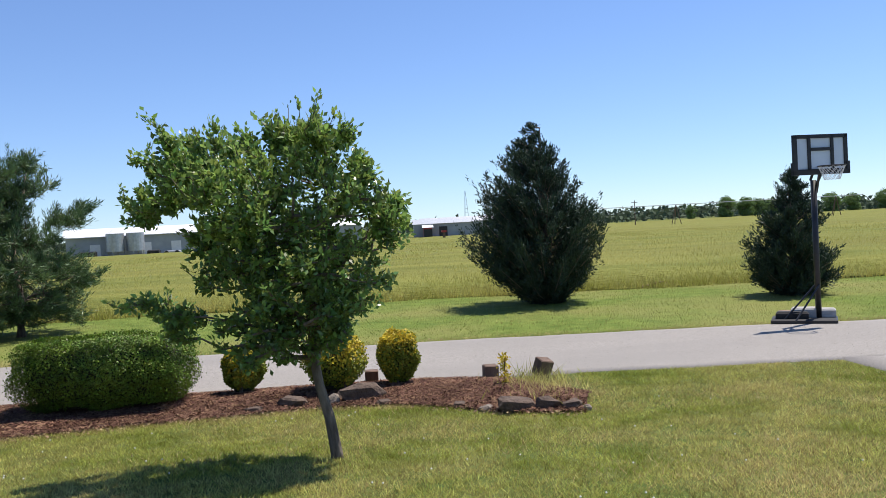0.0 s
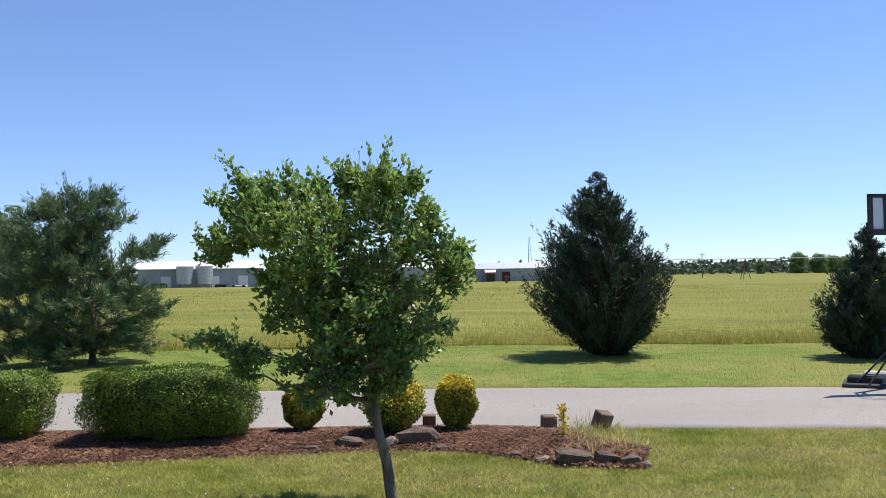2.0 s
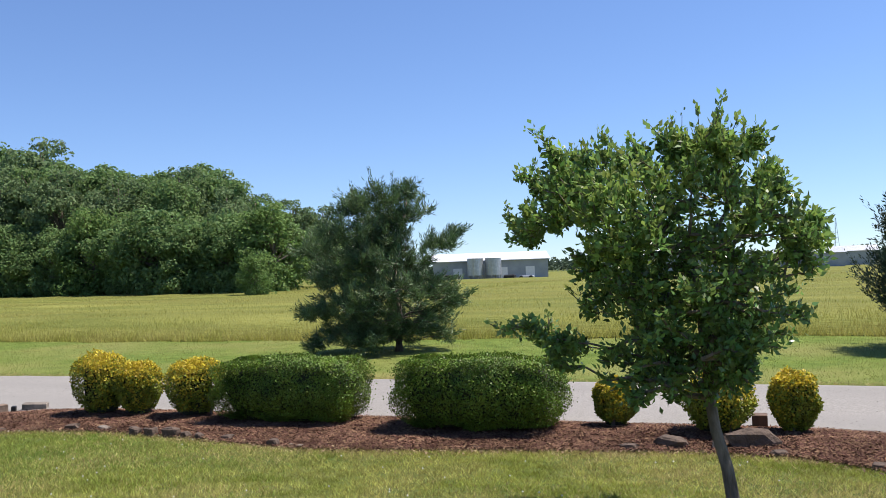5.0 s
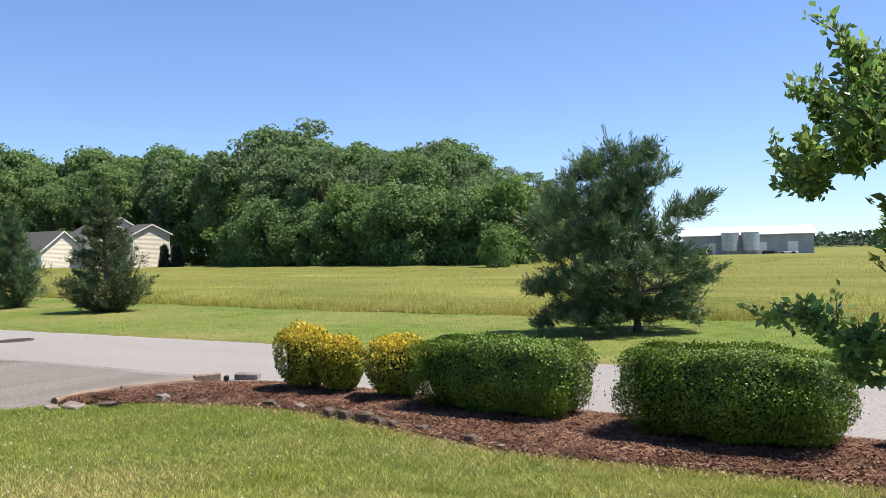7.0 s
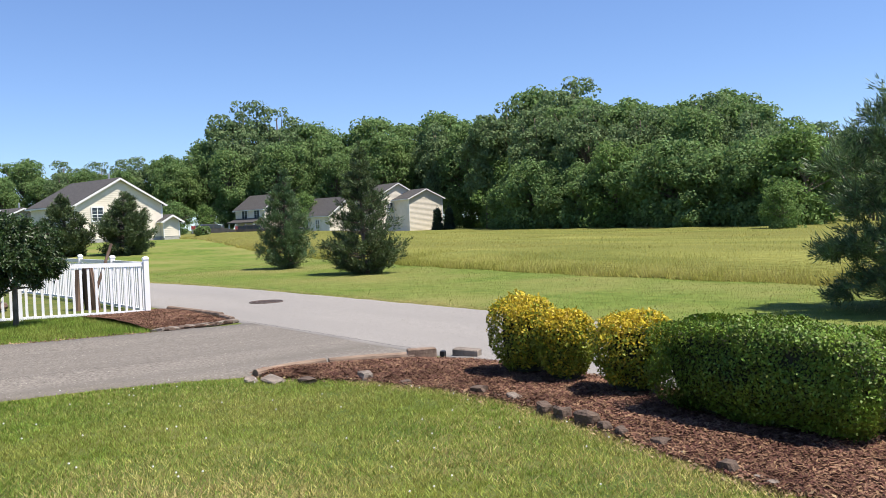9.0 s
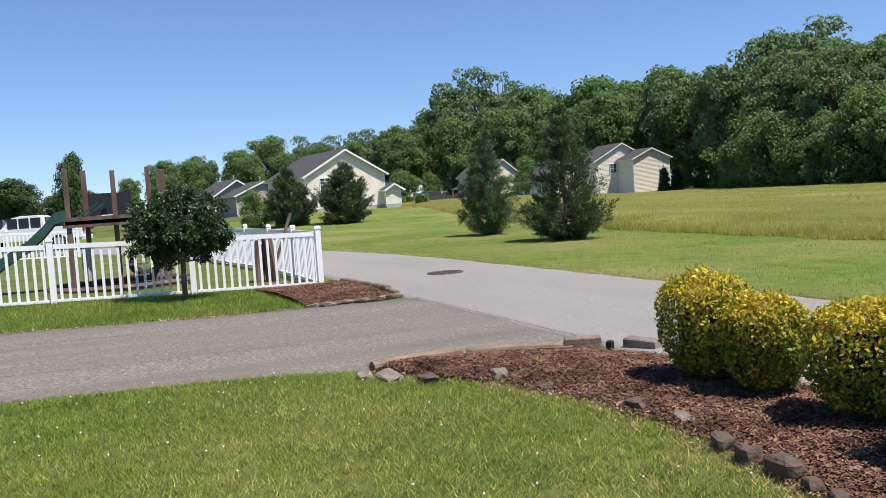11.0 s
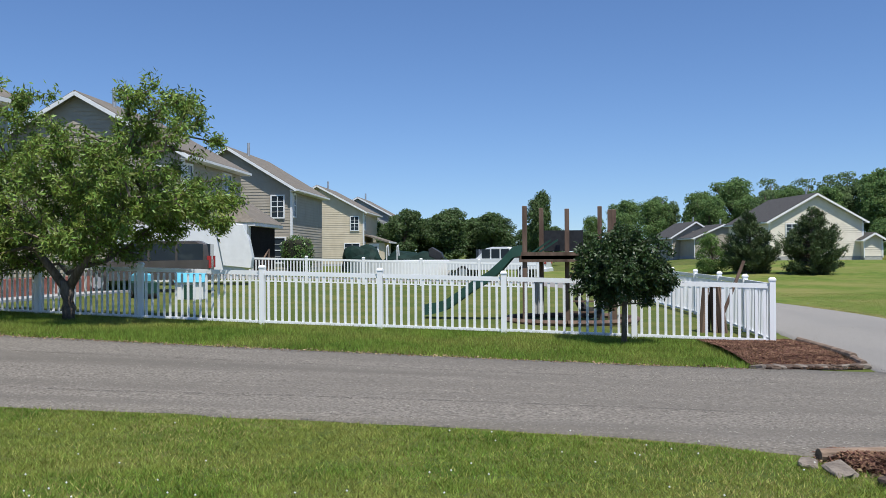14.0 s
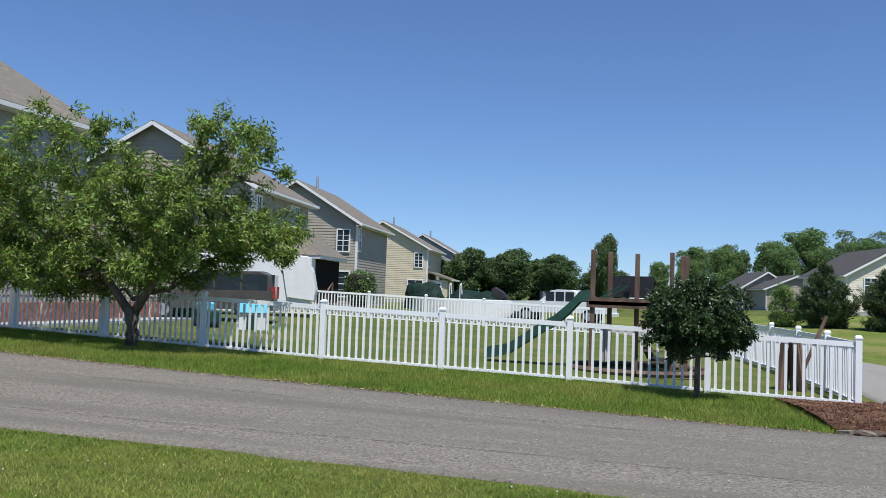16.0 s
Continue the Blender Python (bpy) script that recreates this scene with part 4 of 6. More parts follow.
# woods: a few kinds of tree, each built once and set out again and again
def wood_tree(label, height, radius, mat, seed, clumps=250, each=56, size=0.4, place=(0, 0, 0), low=0.02, kind_name="forest_tree"):
    rng = np.random.default_rng(seed)
    tree = thing(kind_name, label, "tree", place, 0, "trees of the woods")
    part("trunk", Geo().tube([(0, 0, -0.3), (0.1, 0, height * 0.35), (-0.1, 0.1, height * 0.8)], [height * 0.018, height * 0.013, height * 0.004], 7), BARK, tree, smooth=True)
    lobes = 24
    d = rng.normal(size=(lobes, 3))
    d[0] = (0.1, 0.1, 1)
    d /= np.linalg.norm(d, axis=1, keepdims=True)
    half = np.array([radius, radius, height * (1 - low) / 2])
    middle = np.array([0, 0, height * (1 + low) / 2])
    lobe = d * rng.uniform(0.3, 0.62, (lobes, 1)) * half + middle
    lobe[0] = middle + np.array([0.1, 0.1, 0.5]) * half
    lr = rng.uniform(0.36, 0.52, lobes) * radius
    pick = rng.choice(lobes, clumps, p=lr / lr.sum())
    out = rng.normal(size=(clumps, 3)) + d[pick] * 0.8 + np.array([0, 0, 0.35])
    out /= np.linalg.norm(out, axis=1, keepdims=True)
    c = lobe[pick] + out * lr[pick, None] * rng.uniform(0.7, 1.0, (clumps, 1)) * np.array([1, 1, 0.9])
    c[:, 2] = np.maximum(c[:, 2], 0.35)
    rr = rng.uniform(0.14, 0.28, clumps) * radius
    limbs = Geo()
    for q in c[::3]:
        limbs.tube([(0, 0, min(height * 0.45, q[2] * 0.7)), tuple(q)], [height * 0.006, 0.03], 4, False)
    tagged(part("limb_frame", limbs, BARK, tree), kind="stuff")
    n = clumps * each
    e = rng.normal(size=(n, 3)) + np.repeat(out, each, 0) * 0.5
    e /= np.linalg.norm(e, axis=1, keepdims=True)
    p = np.repeat(c, each, 0) + e * np.repeat(rr, each)[:, None] * rng.uniform(0.55, 1.12, (n, 1)) * np.array([1, 1, 0.75])
    v, f = leaves(p, np.cross(e, rng.normal(size=(n, 3))) + 0.2 * e - np.array([0, 0, 0.3]), size, size * 0.62, 0.2, rng, e * 0.55 + np.array([0, 0, 0.3]))
    part("crown", mesh_np("crown", v, f), mat, tree)
    return tree


rng = np.random.default_rng(91)
kinds = [wood_tree("tall broad-leaved tree of the dark woods", 17, 4.6, WOODS, 101, place=(-62, 84, 0)), wood_tree("tall dark tree of the woods", 18, 4.2, WOODS_DARK, 102, place=(-90, 104, 0)),
         wood_tree("lighter young tree at the edge of the woods", 9, 3.6, WOODS_LIGHT, 103, 170, 60, 0.3, (-57, 66, 0), -0.22), wood_tree("low leafy tree at the edge of the woods", 8, 3.4, WOODS, 104, 170, 60, 0.3, (-48, 63.5, 0), -0.22)]
front_line = [(-37, 60), (-56, 64), (-74, 67), (-95, 80), (-106, 96)]
fl = np.array(front_line, float)
s = np.r_[0, np.cumsum(np.hypot(*np.diff(fl, axis=0).T))]


def along_edge(u):
    return np.array([np.interp(u, s, fl[:, 0]), np.interp(u, s, fl[:, 1])])


def plant(kind, x, y, scale):
    ob = copy_thing(kinds[kind], pose(x, y, float(gz(x, y)), 0, 0, rng.uniform(0, 360)))
    ob.scale = (scale * rng.uniform(0.9, 1.1), scale * rng.uniform(0.9, 1.1), scale)
    return ob


for u0 in np.arange(0, s[-1], 4.6):
    q = along_edge(u0)
    q2 = q / np.linalg.norm(q)
    plant(2 if rng.uniform() < 0.6 else 3, *(q + q2 * rng.uniform(0, 2)), rng.uniform(0.95, 1.25) * (0.8 + 0.2 * min(u0 / 15, 1)))
    plant(3, *(q + q2 * rng.uniform(4, 6)), rng.uniform(0.9, 1.1))
# taller woods behind, by bearing (degrees from +y to -x): top of the tree line in degrees, and distance
BEARING = [24.5, 27, 28.8, 32, 37.8, 45.4, 48.8, 53.7, 56.2, 63.3, 65.2, 69.8, 71, 79, 86.4, 89]
TOP = [2.0, 3.6, 4.8, 6.2, 8.4, 8.8, 8.7, 7.9, 8.2, 7.0, 8.2, 7.8, 5.6, 4.7, 4.0, 2.8]
AWAY = [76, 78, 78, 80, 84, 98, 106, 135, 150, 152, 155, 160, 168, 172, 175, 178]
for row in range(3):
    for az in np.arange(24.8, 89, (3.4, 2.5, 2.2)[row]) + 0.7 * row:
        d = np.interp(az, BEARING, AWAY) + 9 * row + rng.uniform(-3, 3)
        tall = math.tan(radians(np.interp(az, BEARING, TOP))) * d + 1.8
        sc = tall / 15.8 * rng.uniform(0.8, 1.05) * (0.86, 0.95, 1.0)[row]
        plant(0 if rng.uniform() < 0.55 else 1, -2 - math.sin(radians(az)) * d, 4 + math.cos(radians(az)) * d, sc)
for az in np.arange(50, 74, 1.6):
    d = rng.uniform(138, 146) if az < 66 else rng.uniform(150, 158)
    plant(2 if rng.uniform() < 0.5 else 3, -2 - math.sin(radians(az)) * d, 4 + math.cos(radians(az)) * d, rng.uniform(0.7, 1.0))
plant(2, -30.5, 61, 0.42)
plant(2, -34.2, 53.1, 0.42)
plant(2, -104, 84, 0.5)
plant(2, -61.5, 13.2, 0.32)["label"] = "small light green tree beside dark pines"
# round trees behind the pickup, and one narrow one
kinds.append(wood_tree("rounded dark green shade tree beyond the yards", 6.9, 2.7, FAR_GREEN, 105, 190, 104, 0.22, (-101.6, -16.8, 0.4), 0.0, "shade_tree"))
for x, y, wide, tall in ((-99, -20.2, 0.9, 0.85), (-102.6, -11.6, 1.08, 1.0), (-103.5, -6.2, 1.0, 0.93), (-112, -14, 1.1, 0.95), (-112, -8.8, 1.1, 0.9), (-112, -2.6, 0.9, 0.75), (-106, -14.4, 1.0, 0.86), (-107, -9.2, 1.0, 0.84), (-104, -18.2, 0.9, 0.8), (-105, 0.2, 0.75, 0.7), (-110, 4.5, 0.8, 0.65)):
    plant(4, x, y, 1.0).scale = (wide, wide, tall)
narrow = plant(4, -72, 1.3, 1.0)
narrow["label"] = "narrow upright green tree beyond the play set"
narrow.scale = (0.45, 0.45, 0.98)
# ---- fence ----
POST = Geo().box(-0.0635, -0.0635, -0.02, 0.0635, 0.0635, 1.14).box(-0.075, -0.075, 1.14, 0.075, 0.075, 1.165).box(-0.07, -0.07, 1.165, 0.07, 0.07, 1.20, chamfer=0.03).mesh("fence_post")
PICKET = Geo().box(-0.011, -0.024, 0.0, 0.011, 0.024, 0.92).mesh("picket")
for me in (POST, PICKET):
    me.materials.append(VINYL)


def fence_run(points, label, group, spacing=0.138, picket=True, height=1.0, first=0):
    """Posts at the points; between two posts a run of rails and pickets."""
    fence = thing("picket_fence", label, "fence", group=group)
    for x, y in points[first:]:
        piece("fence_post", POST, fence, Matrix.Translation((x, y, float(gz(x, y)))), (0.82, 0.82, height))
    for (x0, y0), (x1, y1) in zip(points, points[1:]):
        z0, z1 = float(gz(x0, y0)), float(gz(x1, y1))
        length = math.hypot(x1 - x0, y1 - y0)
        ux, uy = (x1 - x0) / length, (y1 - y0) / length
        turn = math.degrees(math.atan2(-ux, uy))
        for z, h in ((0.035, 0.05), (1.0 * height, 0.085)):
            geo = Geo().bar((x0 + ux * 0.0635, y0 + uy * 0.0635, z0 + z + h / 2), (x1 - ux * 0.0635, y1 - uy * 0.0635, z1 + z + h / 2), 0.045, h)
            part("rail", geo, VINYL, fence)
        if picket:
            n = int((length - 0.12) / spacing)
            for i in range(n):
                s_ = 0.0635 + (i + 0.5) * (length - 0.127) / n
                t_ = s_ / length
                piece("picket", PICKET, fence, pose(x0 + ux * s_, y0 + uy * s_, z0 + (z1 - z0) * t_ + 0.08, 0, 0, turn), (1, 1, height * 0.985))
    return fence


FRONT_POSTS = [(-20.35, 9.25), (-20.35, 6.81), (-20.4, 4.37), (-20.35, 1.93), (-20.3, -0.51), (-20.5, -3.3), (-20.75, -5.9), (-21.0, -8.5), (-21.2, -10.3)]
fence_run(FRONT_POSTS, "white vinyl picket fence along the grass strip", "white picket fences")
fence_run([(-20.35, 9.25), (-22.7, 9.15), (-25.1, 8.95), (-27.5, 8.65), (-29.9, 8.25), (-32.3, 7.75), (-34.7, 7.1)], "white vinyl picket fence beside the lane", "white picket fences", 0.125, first=1)
fence_run([(-38.5, -14.0), (-38.9, -11.5), (-39.2, -9.0), (-39.5, -6.5), (-39.8, -4.0), (-40.1, -1.5), (-40.4, 1.0), (-40.7, 3.5)], "white vinyl picket fence across the yard", "white picket fences", 0.135)


# ---- houses ----
def courses(geo, a, b, z0, z1, left=None, lap=0.19, out=0.024):
    """Lapped boards on the wall from a to b; left: a gable's peak height over the middle."""
    a, b = Vector((*a, 0)), Vector((*b, 0))
    d = (b - a)
    normal = Vector((d.y, -d.x, 0)).normalized()
    z = z0
    top = left or z1
    while z < top - 0.02:
        zt = min(z + lap, top)
        def ends(h):
            if h <= z1:
                return 0.0, 1.0
            f = 0.5 * (h - z1) / (top - z1)
            return f, 1 - f
        (s0, e0), (s1, e1) = ends(z), ends(zt)
        p = [a + d * s0 + normal * out + Vector((0, 0, z)), a + d * e0 + normal * out + Vector((0, 0, z)), a + d * e1 + Vector((0, 0, zt)), a + d * s1 + Vector((0, 0, zt))]
        geo.face(*p)
        geo.face(a + d * s0 + Vector((0, 0, z)), a + d * e0 + Vector((0, 0, z)), p[1], p[0])
        z += lap
    return geo


def window(parent, x, y, z, w, h, face, sashes=2, shutter=False):
    """A window on a wall that looks along face ('+x', '-x', '+y', '-y')."""
    turn = {"+x": 90, "-x": -90, "+y": 180, "-y": 0}[face]
    win = part("window", Geo().box(-w / 2, -0.05, -h / 2, w / 2, 0.02, h / 2), GLASS, parent)
    win.matrix_basis = pose(x, y, z, 0, 0, turn)
    frame_geo = Geo()
    t = 0.09
    for x0, z0, x1, z1 in ((-w / 2 - t, -h / 2 - t, w / 2 + t, -h / 2), (-w / 2 - t, h / 2, w / 2 + t, h / 2 + t), (-w / 2 - t, -h / 2, -w / 2, h / 2), (w / 2, -h / 2, w / 2 + t, h / 2)):
        frame_geo.box(x0, -0.09, z0, x1, 0.02, z1)
    part("window_frame", frame_geo, TRIM, win)
    bars = Geo().box(-w / 2, -0.075, -0.03, w / 2, 0.0, 0.03)
    for i in range(1, sashes):
        xx = -w / 2 + w * i / sashes
        bars.box(xx - 0.03, -0.07, -h / 2, xx + 0.03, 0.0, h / 2)
    for zz in (-h / 4, h / 4):
        bars.box(-w / 2, -0.062, zz - 0.012, w / 2, 0.0, zz + 0.012)
    part("glazing_grid", bars, TRIM, win)
    return win


def house(label, place, turn, width, depth, eave, peak, side, roof_mat, wins=(), name="house", over=0.35, vent=True, foot=0.35):
    """Ridge along x; the gables look along +x and -x."""
    h = thing(name, label, "house", place, turn)
    y, x = width / 2, depth
    part("foundation", Geo().box(-x, -y, -0.4, 0, y, foot), CONCRETE, h)
    part("wall", courses(Geo(), (0, -y), (0, y), foot, eave, peak), side, h)
    part("wall", courses(Geo(), (-x, y), (-x, -y), foot, eave, peak), side, h)
    part("wall", courses(Geo(), (0, y), (-x, y), foot, eave), side, h)
    part("wall", courses(Geo(), (-x, -y), (0, -y), foot, eave), side, h)
    rise = (peak - eave) / y
    t = 0.16
    ye, ze = y + over, eave - over * rise
    for sgn in (1, -1):
        geo = Geo()
        a, b, c, d = (over, sgn * ye, ze), (-x - over, sgn * ye, ze), (-x - over, 0, peak), (over, 0, peak)
        lift = lambda p: (p[0], p[1], p[2] + t)
        geo.face(a, b, c, d).face(lift(a), lift(b), lift(c), lift(d)).face(a, b, lift(b), lift(a)).face(a, d, lift(d), lift(a)).face(b, c, lift(c), lift(b))
        part("roof", geo, roof_mat, h)
        for xx in (over + 0.015, -x - over - 0.015):
            part("rake_trim", Geo().bar((xx, sgn * ye, ze + 0.02), (xx, 0, peak + 0.02), 0.04, 0.17), TRIM, h)
        part("gutter", Geo().bar((over, sgn * (ye + 0.05), ze + 0.05), (-x - over, sgn * (ye + 0.05), ze + 0.05), 0.11, 0.12), TRIM, h)
        part("soffit", Geo().box(-x - over, min(sgn * y, sgn * ye), ze - 0.03, over, max(sgn * y, sgn * ye), ze - 0.005), TRIM, h)
        part("downspout", Geo().box(-0.05, sgn * (y + 0.03) - 0.04, 0.2, 0.05, sgn * (y + 0.03) + 0.04, ze), TRIM, h)
    part("corner_board", Geo().box(-0.08, y - 0.08, foot, 0.04, y + 0.04, eave), TRIM, h)
    if vent:
        part("vent_pipe", Geo().tube([(-x * 0.3, 0.5, peak - 0.4), (-x * 0.3, 0.5, peak + 0.75)], 0.1, 8), STEEL, h)
    for wx, wy, wz, ww, wh, face in wins:
        window(h, wx, wy, wz, ww, wh, face)
    return h


ROW_TURN = 6.0


def two(y):
    """Windows of a two-storey house whose side wall stands at y."""
    return ((0.02, y - 0.92, 4.5, 0.78, 1.4, "+x"), (-0.55, y + 0.02, 4.6, 0.5, 1.45, "+y"), (0.02, y - 1.2, 1.6, 1.5, 1.6, "+x"), (-1.4, y + 0.02, 1.5, 1.5, 2.0, "+y"))


house("two-storey house with tan siding and brown shingle roof", (-38.4, -16.75, 0.4), ROW_TURN, 9.6, 7.9, 5.8, 8.5, SIDE_TAN, SHINGLE, two(4.8) + ((-5.6, 4.82, 4.6, 1.1, 1.5, "+y"),), over=0.4)
house("two-storey house with grey-tan siding and white corner trim", (-57.2, -18.3, 0.4), ROW_TURN, 8.5, 9.0, 5.8, 8.4, SIDE_TAN, SHINGLE, two(4.25), over=0.45)
house("two-storey house with cream siding", (-88.5, -22.9, 0.4), ROW_TURN, 9.6, 9.0, 5.8, 8.4, SIDE_WHEAT, SHINGLE, two(4.8), over=0.45)
house("two-storey grey house at the row's far end", (-107, -24.0, 0.4), ROW_TURN, 9.6, 9.0, 5.8, 8.4, SIDE_GREY, SHINGLE, two(4.8))
house("grey house close behind the fruit tree with brown shingle roof", (-14.0, -15.7, 0.5), 0, 10.0, 12.0, 5.75, 8.6, SIDE_GREY, SHINGLE, (), vent=False)
# low hipped screen porch on the second house
porch = thing("screen_porch", "hip-roofed screened porch with dark screens", "porch", (-44.0, -13.3, 0.4), ROW_TURN)
part("porch_floor", Geo().box(-4.5, -2.2, -0.3, 0, 2.2, 0.5), CONCRETE, porch)
for y in (-2.1, -0.7, 0.7, 2.1):
    part("porch_post", Geo().box(-0.1, y - 0.05, 0.5, 0, y + 0.05, 2.75), TRIM if y > 2 else BLACK, porch)
part("screen", Geo().box(-4.4, -2.15, 0.5, -0.05, 2.15, 2.75), SCREEN, porch, "dark insect screen")
part("fascia", Geo().box(-4.8, -2.5, 2.75, 0.3, 2.5, 2.93), TRIM, porch)
part("roof", Geo().face((0.35, -2.55, 2.93), (0.35, 2.55, 2.93), (-2.0, 0.5, 4.3), (-2.0, -0.5, 4.3)).face((0.35, 2.55, 2.93), (-4.8, 2.55, 2.93), (-4.8, 0.5, 4.3), (-2.0, 0.5, 4.3)).face((-4.8, -2.55, 2.93), (0.35, -2.55, 2.93), (-2.0, -0.5, 4.3), (-4.8, -0.5, 4.3)).face((-2.0, -0.5, 4.3), (-2.0, 0.5, 4.3), (-4.8, 0.5, 4.3), (-4.8, -0.5, 4.3)), SHINGLE, porch)

lean = thing("rear_porch", "low shed-roofed rear porch with white door trim", "porch", (-88.5, -22.9, 0.4), ROW_TURN)
part("porch_floor", Geo().box(-5.5, 4.85, -0.3, -0.4, 7.2, 0.35), CONCRETE, lean)
part("wall", Geo().box(-5.2, 4.88, 0.35, -0.6, 6.9, 2.5), SIDE_WHEAT, lean)
part("roof", Geo().face((-5.6, 4.87, 3.4), (-0.2, 4.87, 3.4), (-0.2, 7.4, 2.6), (-5.6, 7.4, 2.6)).face((-0.2, 4.87, 3.25), (-0.2, 7.4, 2.45), (-0.2, 7.4, 2.6), (-0.2, 4.87, 3.4)), SHINGLE, lean)
part("fascia", Geo().box(-5.6, 7.4, 2.45, -0.2, 7.46, 2.62), TRIM, lean)
part("door", Geo().box(-0.6, 5.3, 0.35, -0.55, 6.3, 2.35), TRIM, lean)
part("door_glass", Geo().box(-0.55, 5.5, 0.6, -0.535, 6.1, 2.1), GLASS, lean)
# wooden steps with rails beside the screen porch
steps = thing("porch_steps", "brown wooden steps with sloping rails beside the porch", "steps", (-47.2, -12.0, 0.4), ROW_TURN)
for i in range(4):
    part("tread", Geo().box(0.28 * i, -0.55, 0.62 - 0.18 * i, 0.28 * i + 0.3, 0.55, 0.66 - 0.18 * i), TIMBER, steps)
for y in (-0.58, 0.58):
    part("stringer", Geo().bar((0, y, 0.55), (1.2, y, -0.05), 0.05, 0.2), TIMBER, steps)
    part("handrail", Geo().bar((0, y, 1.6), (1.2, y, 0.95), 0.07), TIMBER, steps)
    for x, z in ((0.03, 1.6), (1.17, 0.97)):
        part("newel", Geo().box(x - 0.05, y - 0.05, -0.3, x + 0.05, y + 0.05, z), TIMBER, steps)

# cream houses beyond the barley
zB = float(gz(-85, 25))
hb = house("cream two-storey house with dark roof beyond the field", (-84.4, 24.9, zB), 12, 8.4, 10, 3.5, 5.85, SIDE_CREAM, SHINGLE_DARK, ((0.02, -2.2, 2.6, 1.0, 1.2, "+x"),))
house("low lean-to wing of a cream house", (-84.7, 29.7, zB), 12, 1.6, 8, 1.85, 2.3, SIDE_CREAM, SHINGLE_DARK, (), vent=False)
house("small tan house with dark gabled roof", (-103, 19.5, zB), 12, 6.5, 8, 2.4, 3.8, SIDE_TAN, SHINGLE_DARK, ())
house("small tan house wing with dark gabled roof", (-108, 17.0, zB), 12, 5.5, 8, 2.6, 4.3, SIDE_TAN, SHINGLE_DARK, ())
zA = 0.0


def facing(lat, back=0.0):
    """A place beside the far house, seen across the line of sight."""
    fx_, fy_ = -0.824, 0.567
    return (-110 + fy_ * lat + fx_ * back, 79 - fx_ * lat + fy_ * back, zA)


house("cream end wing of a far house with a low stoop", facing(-2.15), 355, 5.8, 9, 5.35, 6.7, SIDE_CREAM, SHINGLE_DARK, (), vent=False)
house("taller main part of a far cream house", facing(-6.6, 3.5), 355, 8.6, 8, 5.5, 7.9, SIDE_CREAM, SHINGLE_DARK, ((0.02, -1.5, 4.2, 1.0, 1.3, "+x"), (0.02, 1.5, 4.2, 1.0, 1.3, "+x")), vent=False)
house("garage wing of a far house with a broad dark roof", facing(-14.5, 3), 10, 7.5, 10, 3.3, 6.0, SIDE_CREAM, SHINGLE_DARK, ((-3, -3.77, 1.9, 1.0, 1.3, "-y"), (-6, -3.77, 1.9, 1.0, 1.3, "-y")), vent=False)
house("cream house with shaded front and dark roof, far across the field", facing(-26.8, 12), 10, 6.4, 9, 4.9, 7.2, SIDE_CREAM, SHINGLE_DARK, ((-2.2, -3.22, 4.0, 1.6, 1.3, "-y"), (-6, -3.22, 4.0, 1.6, 1.3, "-y"), (-3.0, -3.22, 1.7, 1.2, 1.4, "-y")), vent=False)
stoop = thing("front_porch", "white-posted front porch of a far cream house", "porch", facing(-26.8, 12), 10)
part("porch_floor", Geo().box(-8.5, -5.0, -0.3, -0.6, -3.3, 0.5), CONCRETE, stoop)
part("roof", Geo().face((-8.7, -5.2, 2.7), (-0.4, -5.2, 2.7), (-0.4, -3.25, 3.4), (-8.7, -3.25, 3.4)).face((-8.7, -5.2, 2.55), (-0.4, -5.2, 2.55), (-0.4, -5.2, 2.7), (-8.7, -5.2, 2.7)), SHINGLE_DARK, stoop)
for x in (-8.4, -5.8, -3.2, -0.7):
    part("porch_post", Geo().box(x - 0.09, -5.0, 0.5, x + 0.09, -4.82, 2.6), TRIM, stoop)


# ---- hoop ----
hoop = thing("basketball_hoop", "portable basketball hoop with clear backboard and black frame", "basketball hoop", (6.58, 13.6, 0.03), 8)
part("base_tray", Geo().box(-0.72, -0.3, 0.0, 0.28, 0.3, 0.06, chamfer=0.02), BLACK, hoop).matrix_basis = pose(0, 0, 0, 0, 0, -35)
part("pole", Geo().tube([(0, 0, 0.03), (0, 0, 2.3)], 0.047, 12), BLACK, hoop, smooth=True)
part("brace", Geo().tube([(0, 0.05, 0.6), (-0.55, 0.1, 0.06)], 0.015, 6).tube([(0, -0.05, 0.6), (-0.55, -0.2, 0.06)], 0.015, 6), BLACK, hoop)
part("bracket", Geo().bar((0.02, 0.05, 2.1), (0.12, -0.19, 2.58), 0.03).bar((-0.02, 0.05, 2.3), (0.0, -0.19, 2.7), 0.03).bar((0.05, 0.0, 2.1), (0.0, -0.19, 2.5), 0.03), BLACK, hoop)
W2, H0, H1, YB = 0.48, 2.40, 3.02, -0.2
rim_frame = Geo()
for x0, z0, x1, z1 in ((-W2, H0, W2, H0 + 0.07), (-W2, H1 - 0.06, W2, H1), (-W2, H0, -W2 + 0.06, H1), (W2 - 0.06, H0, W2, H1), (-0.23, H0, -0.18, H1), (0.18, H0, 0.23, H1), (-0.2, H0 + 0.36, 0.2, H0 + 0.41)):
    rim_frame.box(x0, YB - 0.03, z0, x1, YB + 0.03, z1)
board = part("backboard", Geo().box(-W2 + 0.02, YB - 0.005, H0 + 0.02, W2 - 0.02, YB + 0.005, H1 - 0.02), CLEAR, hoop)
part("board_frame", rim_frame, BLACK, hoop)
